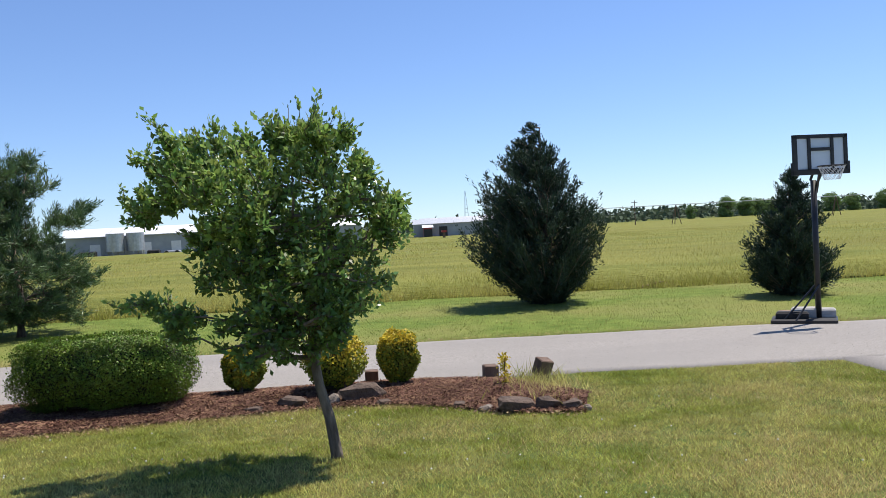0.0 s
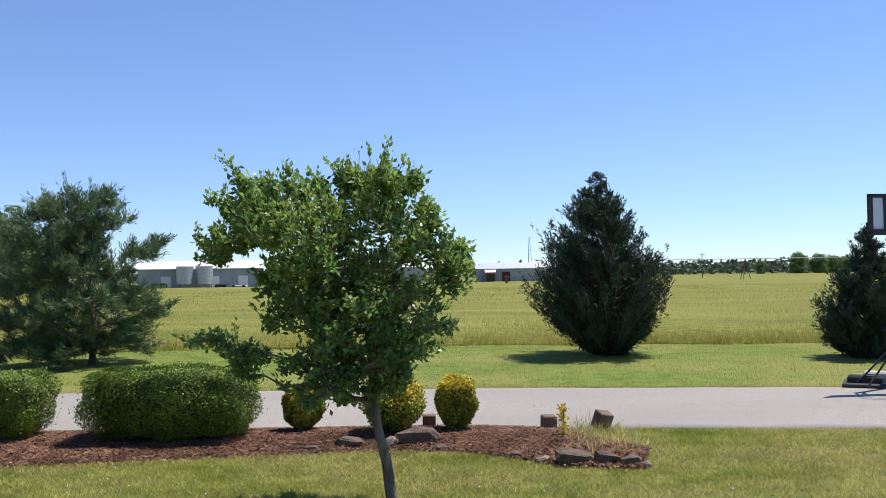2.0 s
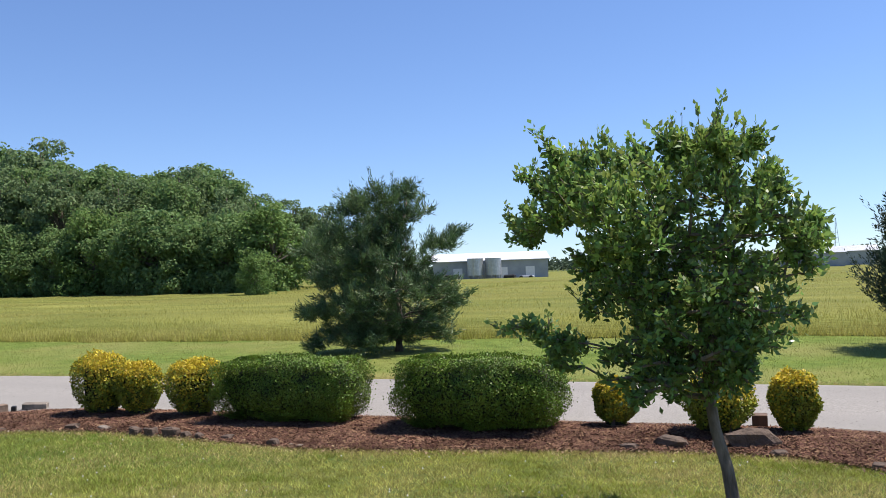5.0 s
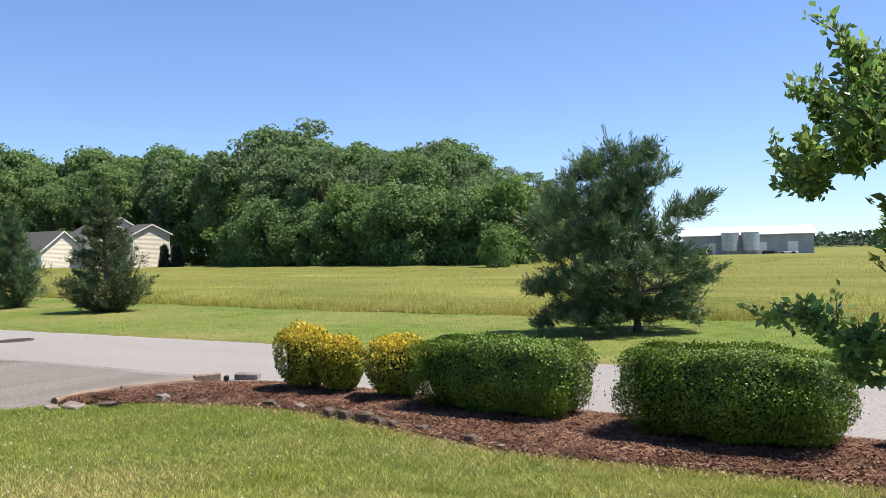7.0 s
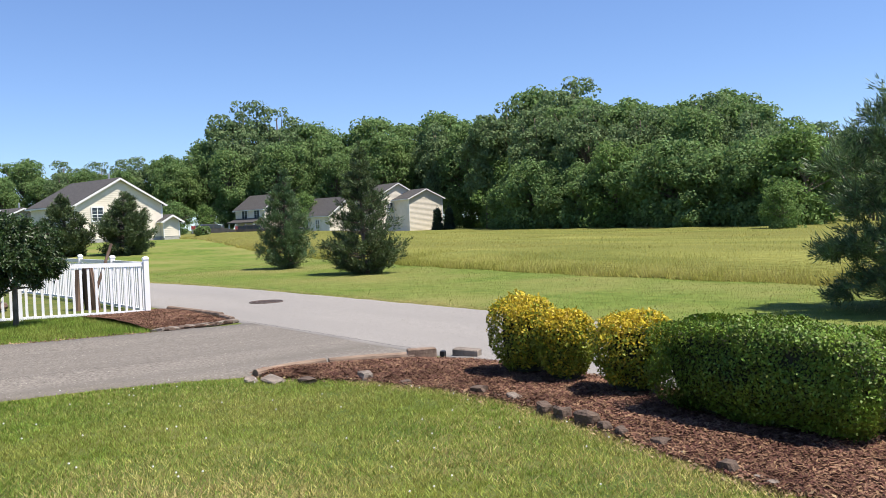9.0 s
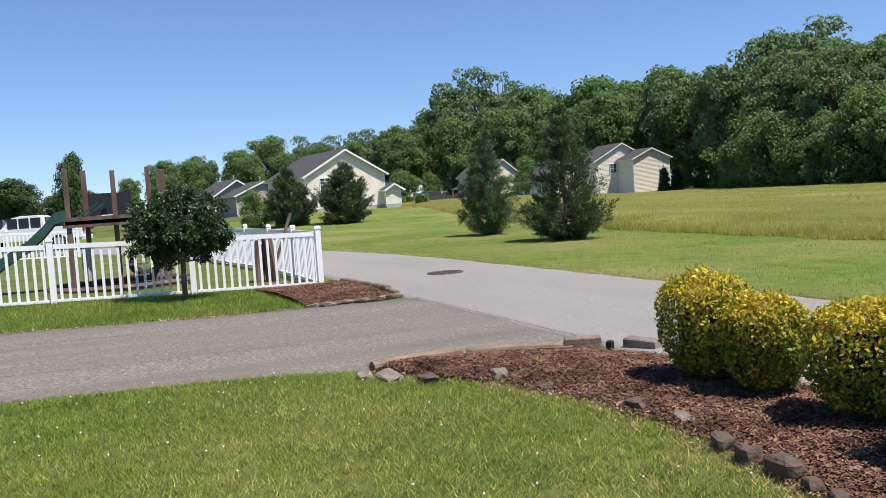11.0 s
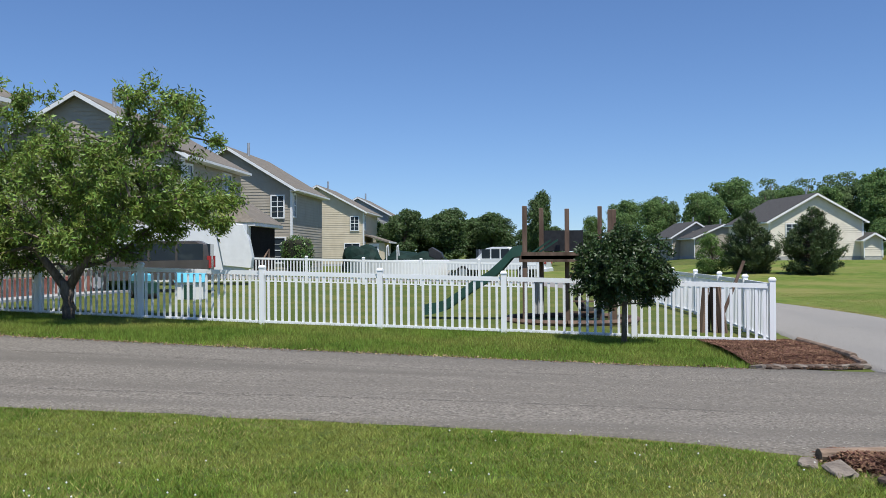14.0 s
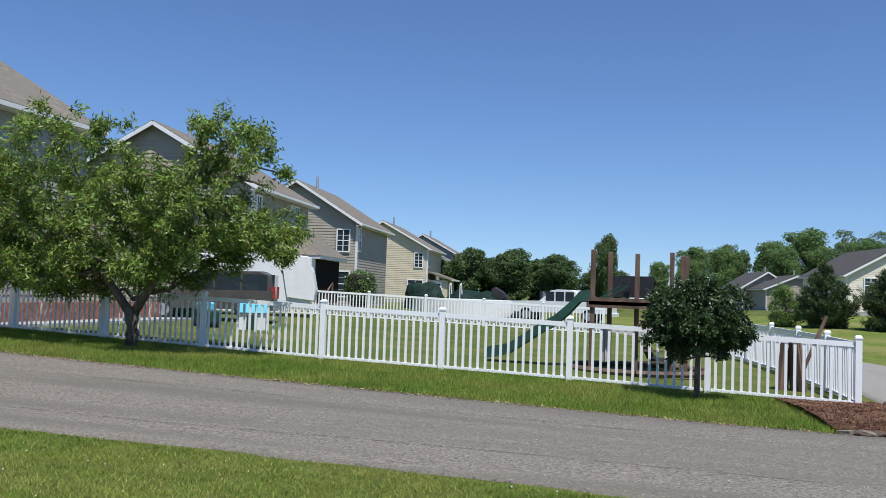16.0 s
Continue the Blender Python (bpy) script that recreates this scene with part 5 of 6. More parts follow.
part("pads", Geo().box(-W2 - 0.02, YB - 0.045, H0 - 0.02, W2 + 0.02, YB + 0.045, H0 + 0.05).box(-W2 - 0.02, YB - 0.045, H0, -W2 + 0.03, YB + 0.045, H0 + 0.18).box(W2 - 0.03, YB - 0.045, H0, W2 + 0.02, YB + 0.045, H0 + 0.18), BLACK, hoop)
ring = [(0.2286 * math.cos(a) * 0.9, YB - 0.28 + 0.2286 * 0.9 * math.sin(a), H0 + 0.1) for a in np.linspace(0, 2 * math.pi, 25)]
part("rim", Geo().tube(ring, 0.01, 6, False), BLACK, hoop)
net = Geo()
for i in range(12):
    for tw in (1, -1):
        pts = []
        for j in range(5):
            a = 2 * math.pi * (i + tw * j * 0.5) / 12
            r = 0.2 * (1 - 0.11 * j)
            pts.append((r * math.cos(a), YB - 0.28 + r * math.sin(a), H0 + 0.1 - j * 0.055))
        net.tube(pts, 0.004, 4, False)
part("net", net, NET, hoop, "white cord net")
for i, (x, y, w, d, h, mat) in enumerate(((-0.22, 0.08, 0.4, 0.22, 0.16, CONCRETE), (0.12, 0.1, 0.28, 0.22, 0.14, CONCRETE), (-0.4, -0.1, 0.5, 0.2, 0.11, TYRE), (-0.5, 0.16, 0.28, 0.16, 0.1, LOG))):
    block = thing("ballast_block", {CONCRETE: "concrete weight lying on the hoop's base", TYRE: "dark sandbag lying on the hoop's base", LOG: "brown stone lying on the hoop's base"}[mat], "weight", (6.58, 13.6, 0.092), -27)
    part("block", Geo().box(x - w / 2, y - d / 2, 0, x + w / 2, y + d / 2, h, chamfer=0.03), mat, block)


# ---- stones, blocks and edging ----
def stone(x, y, w, d, h, mat, seed, label="rough brown stone at the bed's edge", turn=0.0, lift=0.02):
    """An irregular stone: a rough-hewn hull with flat facets."""
    rng = np.random.default_rng(seed)
    w, d, h = w * 0.6, d * 0.6, h * 0.66
    bm = bmesh.new()
    bmesh.ops.create_icosphere(bm, subdivisions=2, radius=1.0)
    for v in bm.verts:
        c = v.co
        for k in range(3):
            c[k] = math.copysign(abs(c[k]) ** 0.5, c[k])
        n = noise.noise(Vector(c) * 1.1 + Vector((seed * 3.7, 0, 0))) * 0.45 + noise.noise(Vector(c) * 3 + Vector((0, seed * 2.1, 0))) * 0.1
        c *= 1 + n
        v.co = Vector((c.x * w / 2, c.y * d / 2, c.z * h / 2))
    me = bpy.data.meshes.new("stone")
    bm.to_mesh(me)
    bm.free()
    ob = part("edging_stone", me, mat)
    ob.matrix_basis = pose(x, y, float(gz(x, y)) + h * 0.22 + lift, rng.uniform(-8, 8), rng.uniform(-8, 8), turn + rng.uniform(-20, 20))
    return tagged(ob, label, "stone", "edging stones")


STONES = [(-1.85, 9.36, 0.34, 0.2, 0.12, 0), (-1.45, 9.5, 0.5, 0.3, 0.24, 0), (-0.72, 9.62, 0.8, 0.4, 0.38, 0), (-1.0, 9.5, 0.2, 0.2, 0.24, 2), (-0.45, 9.35, 0.25, 0.18, 0.1, 0), (0.35, 8.98, 0.22, 0.16, 0.1, 0), (0.6, 8.72, 0.26, 0.16, 0.1, 2),
          (0.9, 8.6, 0.62, 0.32, 0.26, 0), (1.22, 8.58, 0.5, 0.3, 0.24, 0), (1.45, 8.5, 0.36, 0.28, 0.18, 0), (1.58, 8.42, 0.14, 0.12, 0.1, 2), (1.5, 8.66, 0.2, 0.16, 0.16, 0)]
STONES += [(-11.17, 7.8, 0.3, 0.24, 0.07, 2), (-10.97, 7.98, 0.5, 0.3, 0.08, 2), (-10.65, 8.25, 0.4, 0.26, 0.09, 0), (-10.3, 8.78, 0.34, 0.24, 0.18, 2), (-9.75, 8.95, 0.3, 0.2, 0.08, 0), (-8.8, 9.2, 0.34, 0.2, 0.16, 0), (-8.35, 9.28, 0.36, 0.2, 0.1, 2), (-7.75, 9.12, 0.26, 0.2, 0.18, 0),
           (-7.5, 9.1, 0.28, 0.2, 0.18, 0), (-7.2, 9.1, 0.36, 0.24, 0.22, 0), (-6.95, 9.05, 0.2, 0.14, 0.14, 0), (-6.75, 9.02, 0.2, 0.14, 0.13, 0), (-6.35, 9.0, 0.24, 0.16, 0.13, 0), (-5.65, 8.85, 0.24, 0.16, 0.14, 0), (-5.3, 8.8, 0.2, 0.1, 0.06, 2)]
for n, (x, y, w, d, h, m) in enumerate(STONES):
    stone(x, y, w, d, h, PALE_ROCK if m else ROCK, n, "pale flat stone at the bed's edge" if m else "rough brown stone at the bed's edge")
for n in range(16):
    t = n / 15
    stone(-16.55 - 0.55 * t, 8.35 + 1.5 * t, 0.34, 0.2 + 0.1 * (n % 3) / 2, 0.11, PALE_ROCK if n % 3 == 0 else ROCK, 60 + n, "flat stone edging the corner bed", 80)
for n in range(16):
    t = (n * 0.618) % 1
    q = resample(BED_FRONT, 100)[int(t * 99)]
    stone(q[0], q[1] + 0.05, 0.1, 0.08, 0.06, PALE_ROCK if n % 4 == 0 else ROCK, 90 + n, "small stone half buried in the mulch")


def log(points, r, label, sunk=0.065):
    ob = part("landscape_log", Geo().tube([(x, y, float(gz(x, y)) + sunk) for x, y in points], r, 10), LOG, smooth=False)
    return tagged(ob, label, "log", "bed edging logs")


log([(-11.28, 7.9), (-11.42, 8.4), (-11.42, 8.85)], 0.055, "weathered round edging log beside the driveway")
log([(-11.41, 8.9), (-11.27, 9.4), (-11.02, 9.88)], 0.05, "weathered edging log beside the driveway")
log([(-20.3, 9.68), (-19.0, 9.85), (-17.9, 9.95)], 0.06, "dark edging log of the corner bed", 0.08)
log([(-17.85, 9.93), (-17.2, 9.9)], 0.05, "short edging log of the corner bed", 0.06)


def block(x, y, w, d, h, turn, lean, mat, label):
    ob = part("timber_block", Geo().box(-w / 2, -d / 2, -0.03, w / 2, d / 2, h, chamfer=0.012), mat)
    ob.matrix_basis = pose(x, y, float(gz(x, y)) + 0.05, lean, lean * 0.6, turn)
    return tagged(ob, label, "timber block", "timber blocks")


block(0.84, 10.45, 0.17, 0.14, 0.14, 10, 2, TIMBER, "short brown timber block by the lane")
block(1.46, 10.42, 0.18, 0.15, 0.19, 25, 17, TIMBER, "leaning brown timber block by the lane")
block(-0.62, 10.66, 0.16, 0.14, 0.13, 0, 0, TIMBER, "short timber block behind a golden bush")
block(-11.0, 9.98, 0.36, 0.13, 0.1, 66, 0, LOG, "grey block lying at the bed's corner")
block(-10.75, 10.5, 0.34, 0.14, 0.06, 30, 4, PALE_ROCK, "reddish stone block at the bed's corner")
block(-10.85, 10.2, 0.06, 0.06, 0.06, 30, 4, BLACK, "small dark spotlight block in the mulch")
# small golden sprig in the bed
sprig = thing("golden_sprig", "thin golden sapling sprouting from the mulch", "plant", (0.93, 9.75, 0.06))
rng = np.random.default_rng(5)
part("stem", Geo().tube([(0, 0, -0.03), (0.01, 0, 0.32)], 0.006, 5), BARK, sprig)
zz = rng.uniform(0.04, 0.36, 170)
v, f = leaves(np.stack([rng.normal(0, 0.03, 170), rng.normal(0, 0.03, 170), zz], 1), rng.normal(0, 1, (170, 3)) + np.array([0, 0, 0.8]), 0.045, 0.022, 0.2, rng)
part("leaves", mesh_np("leaves", v, f), GOLD, sprig)
# weeds over the bed's tip, clover flowers in the lawn
wp = rng.normal((1.35, 9.6), (0.22, 0.42), (900, 2))
v, f = blades(np.c_[wp, gz(wp[:, 0], wp[:, 1]) + 0.04], 0.12, 0.012, 0.8, rng)
tagged(part("weeds", mesh_np("weeds", v, f), BLADES), "thin weeds growing over the mulch", "weeds", kind="stuff")
fp = rng.uniform((-12.2, -1), (3, 9), (280, 2))
fp = fp[inside(fp, lawn_poly)]
a = rng.uniform(0, 6.28, len(fp))
fz_ = gz(fp[:, 0], fp[:, 1]) + rng.uniform(0.04, 0.075, len(fp))
flowers = Geo()
for (x, y), z in zip(fp, fz_):
    r = 0.009
    k = len(flowers.v)
    flowers.v += [(x + r, y, z), (x, y + r, z), (x - r, y, z), (x, y - r, z), (x, y, z + r), (x, y, z - r)]
    flowers.f += [tuple(k + i for i in t) for t in ((0, 1, 4), (1, 2, 4), (2, 3, 4), (3, 0, 4), (1, 0, 5), (2, 1, 5), (3, 2, 5), (0, 3, 5))]
tagged(part("clover_flowers", flowers, FLOWER), "white clover heads scattered in the lawn", "flowers", kind="stuff")

# manhole cover in the lane
cover = thing("manhole_cover", "rusty round iron cover set in the lane", "manhole cover", (-20.1, 11.8, 0.04))
part("rim", Geo().tube([(0.36 * math.cos(t), 0.36 * math.sin(t), 0.01) for t in np.linspace(0, 2 * math.pi, 33)], 0.02, 6, False), IRON, cover)
lid = Geo().tube([(0, 0, -0.03), (0, 0, 0.012)], 0.34, 28)
for i in range(-3, 4):
    lid.box(-0.26, i * 0.08 - 0.015, 0.012, 0.26, i * 0.08 + 0.015, 0.02)
part("lid", lid, IRON, cover)

# crack and patches where driveway and lane meet
seam = Geo()
pts = [(-16.65, 9.97), (-15.2, 10.02), (-13.7, 10.12), (-12.6, 10.18), (-11.05, 10.24)]
rngs = np.random.default_rng(2)
fine = resample(pts, 60) + rngs.normal(0, 0.012, (60, 2))
for (x0, y0), (x1, y1) in zip(fine, fine[1:]):
    z = 0.058
    seam.face((x0, y0 - 0.007, z), (x1, y1 - 0.007, z), (x1, y1 + 0.007, z), (x0, y0 + 0.007, z))
tagged(part("pavement_seam", seam, TYRE), "dark seam between driveway and lane", "seam", kind="structure")

# ---- play set ----
PZ = float(gz(-23.5, 5.2))
play = thing("play_set", "brown timber play tower with green slide and tall bare posts", "play set", (-23.5, 5.2, PZ))
for x, y, h in ((0.25, -0.68, 2.62), (-0.35, -0.35, 2.6), (-0.05, 0.25, 2.56), (-0.35, 0.98, 2.62), (-0.6, 1.3, 2.55), (0.45, 1.2, 2.5)):
    part("post", Geo().box(x - 0.05, y - 0.05, -0.05, x + 0.05, y + 0.05, h, chamfer=0.01), TIMBER, play)
part("deck", Geo().box(-0.7, -0.75, 1.42, 0.35, 1.35, 1.5), TIMBER, play)
part("beam", Geo().box(0.3, -0.8, 1.36, 0.35, 1.4, 1.58), TIMBER, play)
part("beam", Geo().box(-0.75, -0.8, 1.36, -0.7, 1.4, 1.58), TIMBER, play)
part("brace", Geo().bar((0.3, 0.2, 0.9), (0.3, 0.75, 1.4), 0.06), TIMBER, play)
part("shade_screen", Geo().box(-0.42, -0.3, 1.6, -0.40, 0.6, 2.08), BLACK, play, "dark mesh screen")
part("handle", Geo().bar((0.2, -0.55, 1.55), (0.2, -0.1, 1.85), 0.04).bar((0.2, -0.4, 1.55), (0.2, 0.05, 1.85), 0.04), GREEN_PLASTIC, play, "green hand rails")
slide = Geo()
sl = [(0.1, -0.75, 1.55), (0.1, -0.95, 1.5), (0.1, -1.2, 1.22), (0.1, -1.5, 0.95), (0.1, -1.85, 0.75), (0.1, -2.2, 0.5), (0.1, -2.5, 0.3), (0.1, -2.8, 0.22), (0.1, -3.0, 0.2)]
for (x0, y0, z0), (x1, y1, z1) in zip(sl, sl[1:]):
    slide.face((x0 - 0.22, y0, z0), (x0 + 0.22, y0, z0), (x1 + 0.22, y1, z1), (x1 - 0.22, y1, z1))
    for s_ in (-0.22, 0.22):
        slide.face((x0 + s_, y0, z0 - 0.04), (x1 + s_, y1, z1 - 0.04), (x1 + s_ * 1.15, y1, z1 + 0.2), (x0 + s_ * 1.15, y0, z0 + 0.2))
        slide.face((x0 + s_ * 1.3, y0, z0 - 0.04), (x1 + s_ * 1.3, y1, z1 - 0.04), (x1 + s_ * 1.15, y1, z1 + 0.2), (x0 + s_ * 1.15, y0, z0 + 0.2))
part("slide", slide, GREEN_PLASTIC, play)
for i in range(5):
    part("rung", Geo().bar((0.4 + 0.02 * i, 0.35, 0.25 + 0.24 * i), (0.4 + 0.02 * i, 0.85, 0.25 + 0.24 * i), 0.04), TIMBER, play)
ring = [(1.25 * math.cos(a) - 0.1, 1.5 * math.sin(a) + 0.3, 0.06) for a in np.linspace(0, 2 * math.pi, 20)]
part("sand_border", Geo().tube(ring, 0.07, 6, False), TIMBER, play)
tyre = thing("tyre_swing", "dark tyre swing hanging under the play tower", "swing", (-23.4, 6.0, PZ))
part("tyre", Geo().tube([(0.0, 0.3 * math.cos(a), 0.55 + 0.3 * math.sin(a)) for a in np.linspace(0, 2 * math.pi, 21)], 0.09, 8, False), TYRE, tyre)
part("rope", Geo().tube([(0, 0, 0.8), (0, 0, 1.42)], 0.01, 5), NET, tyre)
sheet = thing("hanging_sheet", "pale cloth hanging under the play tower", "cloth", (-23.5, 4.8, PZ))
geo = Geo()
for i in range(8):
    y0, y1 = i * 0.06 - 0.24, (i + 1) * 0.06 - 0.24
    x0, x1 = 0.05 * math.sin(i * 1.9), 0.05 * math.sin((i + 1) * 1.9)
    geo.face((x0, y0, 0.25), (x1, y1, 0.25), (x1 * 0.5, y1 * 0.8, 1.4), (x0 * 0.5, y0 * 0.8, 1.4))
part("cloth", geo, CONCRETE, sheet)
sheet.scale = (0.6, 0.5, 0.72)

# stacked split posts in the fence corner
stack = thing("timber_stack", "upright bundle of weathered timber offcuts in the fence corner", "timber stack", (-22.3, 8.35, float(gz(-22.3, 8.35))))
rngs = np.random.default_rng(9)
for i in range(9):
    x, y = rngs.uniform(-0.22, 0.22), rngs.uniform(-0.25, 0.25)
    part("offcut", Geo().bar((x * 1.2, y * 1.3, -0.02), (x * 0.7, y * 0.7 + 0.02, rngs.uniform(0.75, 0.98)), 0.09, 0.1), TIMBER, stack)
part("pole", Geo().tube([(0.1, 0.15, 0.0), (-0.2, 0.75, 1.45)], 0.035, 7), TIMBER, stack)


# ---- vehicles ----
def wheel(parent, x, y, r):
    w = part("wheel", Geo().tube([(x, y - 0.11, r), (x, y + 0.11, r)], r, 18), TYRE, parent, smooth=False)
    part("rim", Geo().tube([(x, y - 0.12, r), (x, y + 0.12, r)], r * 0.62, 14), STEEL, w)


def car(name, label, place, turn, length, width, outline, cabin, mat, wheels, r=0.36, lights=RED):
    """A body drawn out from its side outline (x, z), a narrower glass house, wheels and lamps; the front looks along +x."""
    c = thing(name, label, "vehicle", place, turn)
    part("body", Geo().prism(outline, -width / 2, width / 2, 0.03), mat, c)
    part("cabin", Geo().prism(cabin, -width / 2 + 0.06, width / 2 - 0.06, 0.10), mat, c)
    zlo, zhi = min(p[1] for p in cabin) + 0.06, max(p[1] for p in cabin) - 0.12
    xlo, xhi = min(p[0] for p in cabin), max(p[0] for p in cabin)
    for s_ in (1, -1):
        n = 3 if xhi - xlo > 2.2 else 2
        for i in range(n):
            x0 = xlo + 0.22 + (xhi - xlo - 0.6) * i / n
            x1 = xlo + 0.14 + (xhi - xlo - 0.6) * (i + 1) / n
            y = s_ * (width / 2 - 0.045)
            part("side_window", Geo().box(x0, min(y, y - s_ * 0.05), zlo, x1, max(y, y - s_ * 0.05), zhi), GLASS, c)
    part("rear_window", Geo().box(xlo - 0.03, -width * 0.38, zlo, xlo + 0.12, width * 0.38, zhi), GLASS, c)
    part("windscreen", Geo().box(xhi - 0.22, -width * 0.38, zlo, xhi - 0.06, width * 0.38, zhi), GLASS, c)
    xr = min(p[0] for p in outline)
    for s_ in (1, -1):
        part("tail_light", Geo().box(xr - 0.03, s_ * width * 0.42 - 0.09, 0.85, xr + 0.12, s_ * width * 0.42 + 0.09, 1.3), lights, c)
        for x in wheels:
            wheel(c, x, s_ * (width / 2 - 0.1), r)
    part("bumper", Geo().box(xr - 0.08, -width / 2 + 0.04, 0.42, xr + 0.1, width / 2 - 0.04, 0.62, chamfer=0.03), mat, c)
    return c


def at_ground(x, y):
    return (x, y, float(gz(x, y)))


SUV_BODY = [(-2.4, 0.45), (2.35, 0.4), (2.42, 0.75), (2.2, 1.02), (1.2, 1.12), (-2.42, 1.16)]
SUV_CAB = [(-2.38, 1.1), (1.15, 1.08), (0.45, 1.75), (-0.2, 1.86), (-2.0, 1.86), (-2.3, 1.7)]
car("sport_utility_vehicle", "dark champagne sport utility vehicle with red tail lights", at_ground(-30.3, -8.85), -69, 4.9, 1.95, SUV_BODY, SUV_CAB, CAR_BROWN, (-1.5, 1.5)).scale = (0.9, 0.92, 0.9)
TRUCK_BODY = [(-2.9, 0.55), (2.75, 0.5), (2.8, 0.9), (2.6, 1.1), (0.9, 1.16), (-2.9, 1.16)]
TRUCK_CAB = [(-1.1, 1.1), (1.15, 1.1), (0.5, 1.72), (0.1, 1.8), (-0.8, 1.8), (-1.05, 1.7)]
car("pickup_truck", "white pickup truck parked beyond the fences", at_ground(-52.0, 0.4), 262, 5.7, 1.95, TRUCK_BODY, TRUCK_CAB, CAR_WHITE, (-1.7, 1.8), 0.38)
SEDAN = [(-2.2, 0.35), (2.2, 0.35), (2.25, 0.65), (1.3, 0.9), (-2.2, 0.95)]
SEDAN_CAB = [(-1.9, 0.9), (1.1, 0.88), (0.3, 1.4), (-1.2, 1.42)]
for x, y, turn, mat, lab in ((-92, 36.5, 80, CAR_DARK, "dark car parked beyond the barley"), (-96, 43, 60, CAR_DARK, "dark car parked by a far house"), (-104, 52.5, 40, CAR_DARK, "black car on a far drive")):
    car("car", lab, at_ground(x, y), turn, 4.4, 1.75, SEDAN, SEDAN_CAB, mat, (-1.35, 1.35), 0.32)
trailer = thing("camper_trailer", "white camper trailer under a loose cover", "trailer", at_ground(-36.2, -10.5), -69)
part("body", Geo().prism([(-3.2, 0.6), (2.9, 0.6), (3.35, 1.2), (3.2, 2.3), (2.7, 2.95), (-3.2, 2.95)], -1.15, 1.15, 0.04), CAR_WHITE, trailer)
part("cover", Geo().prism([(-3.42, 0.75), (-2.0, 0.9), (-1.6, 2.9), (-1.9, 3.06), (-3.0, 2.98), (-3.32, 2.2), (-3.5, 1.3)], -1.25, 1.25, 0.05), TRIM, trailer, "loose white cloth cover")
part("window", Geo().box(-0.6, -1.19, 1.6, 0.6, -1.13, 2.2), GLASS, trailer)
part("stripe", Geo().box(-1.4, -1.17, 1.25, 2.9, -1.145, 1.4), SIDE_TAN, trailer)
part("lettering_bar", Geo().box(-1.3, 1.15, 1.5, -0.2, 1.165, 1.62), GREEN_PLASTIC, trailer, "dark green illegible lettering")
for s_ in (1, -1):
    for x in (-0.7, 0.3):
        wheel(trailer, x, s_ * 1.02, 0.36)
trailer.scale = (0.78, 0.8, 0.82)


def heap(name, label, category, place, turn, size, mat, seed):
    """A covered heap with folds."""
    bm = bmesh.new()
    bmesh.ops.create_icosphere(bm, subdivisions=3, radius=1.0)
    for v in bm.verts:
        c = v.co.copy()
        n = 0.34 * noise.noise(c * 1.7 + Vector((seed, 0, 0))) + 0.16 * abs(noise.noise(c * 3.6 + Vector((0, seed, 0)))) - 0.08
        z = max(c.z, -0.25)
        v.co = Vector((c.x * size[0] / 2 * (1 + n), c.y * size[1] / 2 * (1 + n), (z + 0.25) / 1.25 * size[2] * (1 + n)))
    me = bpy.data.meshes.new(name)
    bm.to_mesh(me)
    bm.free()
    ob = part(name, me, mat)
    ob.matrix_basis = pose(*place, 0, 0, turn)
    return tagged(ob, label, category)


heap("covered_boat", "boat under a dark green tarpaulin", "boat", at_ground(-60, -10.0), 60, (4.0, 2.2, 1.75), TARP, 3)
heap("covered_boat", "long low boat under a dark tarpaulin with ridges", "boat", at_ground(-60.5, -6.4), 85, (5.6, 2.2, 1.5), TARP, 5)
engine = thing("outboard_motor", "black outboard motor tilted up at a boat's stern", "motor", at_ground(-58.3, -4.3), 90)
part("leg", Geo().bar((0.1, 0, 0), (0, 0, 1.0), 0.16, 0.2), BLACK, engine)
part("cowl", Geo().prism([(-0.55, 1.15), (0.1, 0.85), (0.4, 1.05), (0.25, 1.4), (-0.35, 1.75), (-0.6, 1.6)], -0.28, 0.28, 0.12), BLACK, engine)
pool = thing("above_ground_pool", "low white-walled above-ground pool", "pool", at_ground(-54, -5.5))
part("wall", Geo().tube([(0, 0, 0), (0, 0, 0.9)], 3.3, 36), TRIM, pool)
part("ladder", Geo().tube([(3.2, -0.3, 0.1), (3.2, -0.3, 1.7), (2.9, -0.3, 1.8), (2.7, -0.3, 1.2)], 0.03, 6).tube([(3.2, 0.3, 0.1), (3.2, 0.3, 1.7), (2.9, 0.3, 1.8), (2.7, 0.3, 1.2)], 0.03, 6), TRIM, pool)
strip("yard_drive", [(-43.5, -16), (-43.8, -8), (-44.5, 0), (-45.5, 3.5)], [(-46, -16), (-46.4, -8), (-47.2, 0), (-48.2, 3.5)], 0.02, DRIVE, "dark asphalt drive across the yards", "driveway", 4, 1.0)
playhouse = thing("toy_playhouse", "light blue and green plastic toy playhouse", "toy", at_ground(-27.2, -5.6), 20)
part("wall", Geo().box(-0.42, -0.38, 0, 0.42, 0.38, 0.5, chamfer=0.03), TRIM, playhouse)
part("roof", Geo().prism([(-0.48, 0.5), (0.48, 0.5), (0.0, 0.8)], -0.42, 0.42), BLUE_PLASTIC, playhouse)
part("door", Geo().box(0.42, -0.15, 0.02, 0.45, 0.15, 0.42), GREEN_PLASTIC, playhouse)
wagon = thing("toy_wagon", "green and blue plastic toy wagon", "toy", at_ground(-26.8, -6.9), 50)
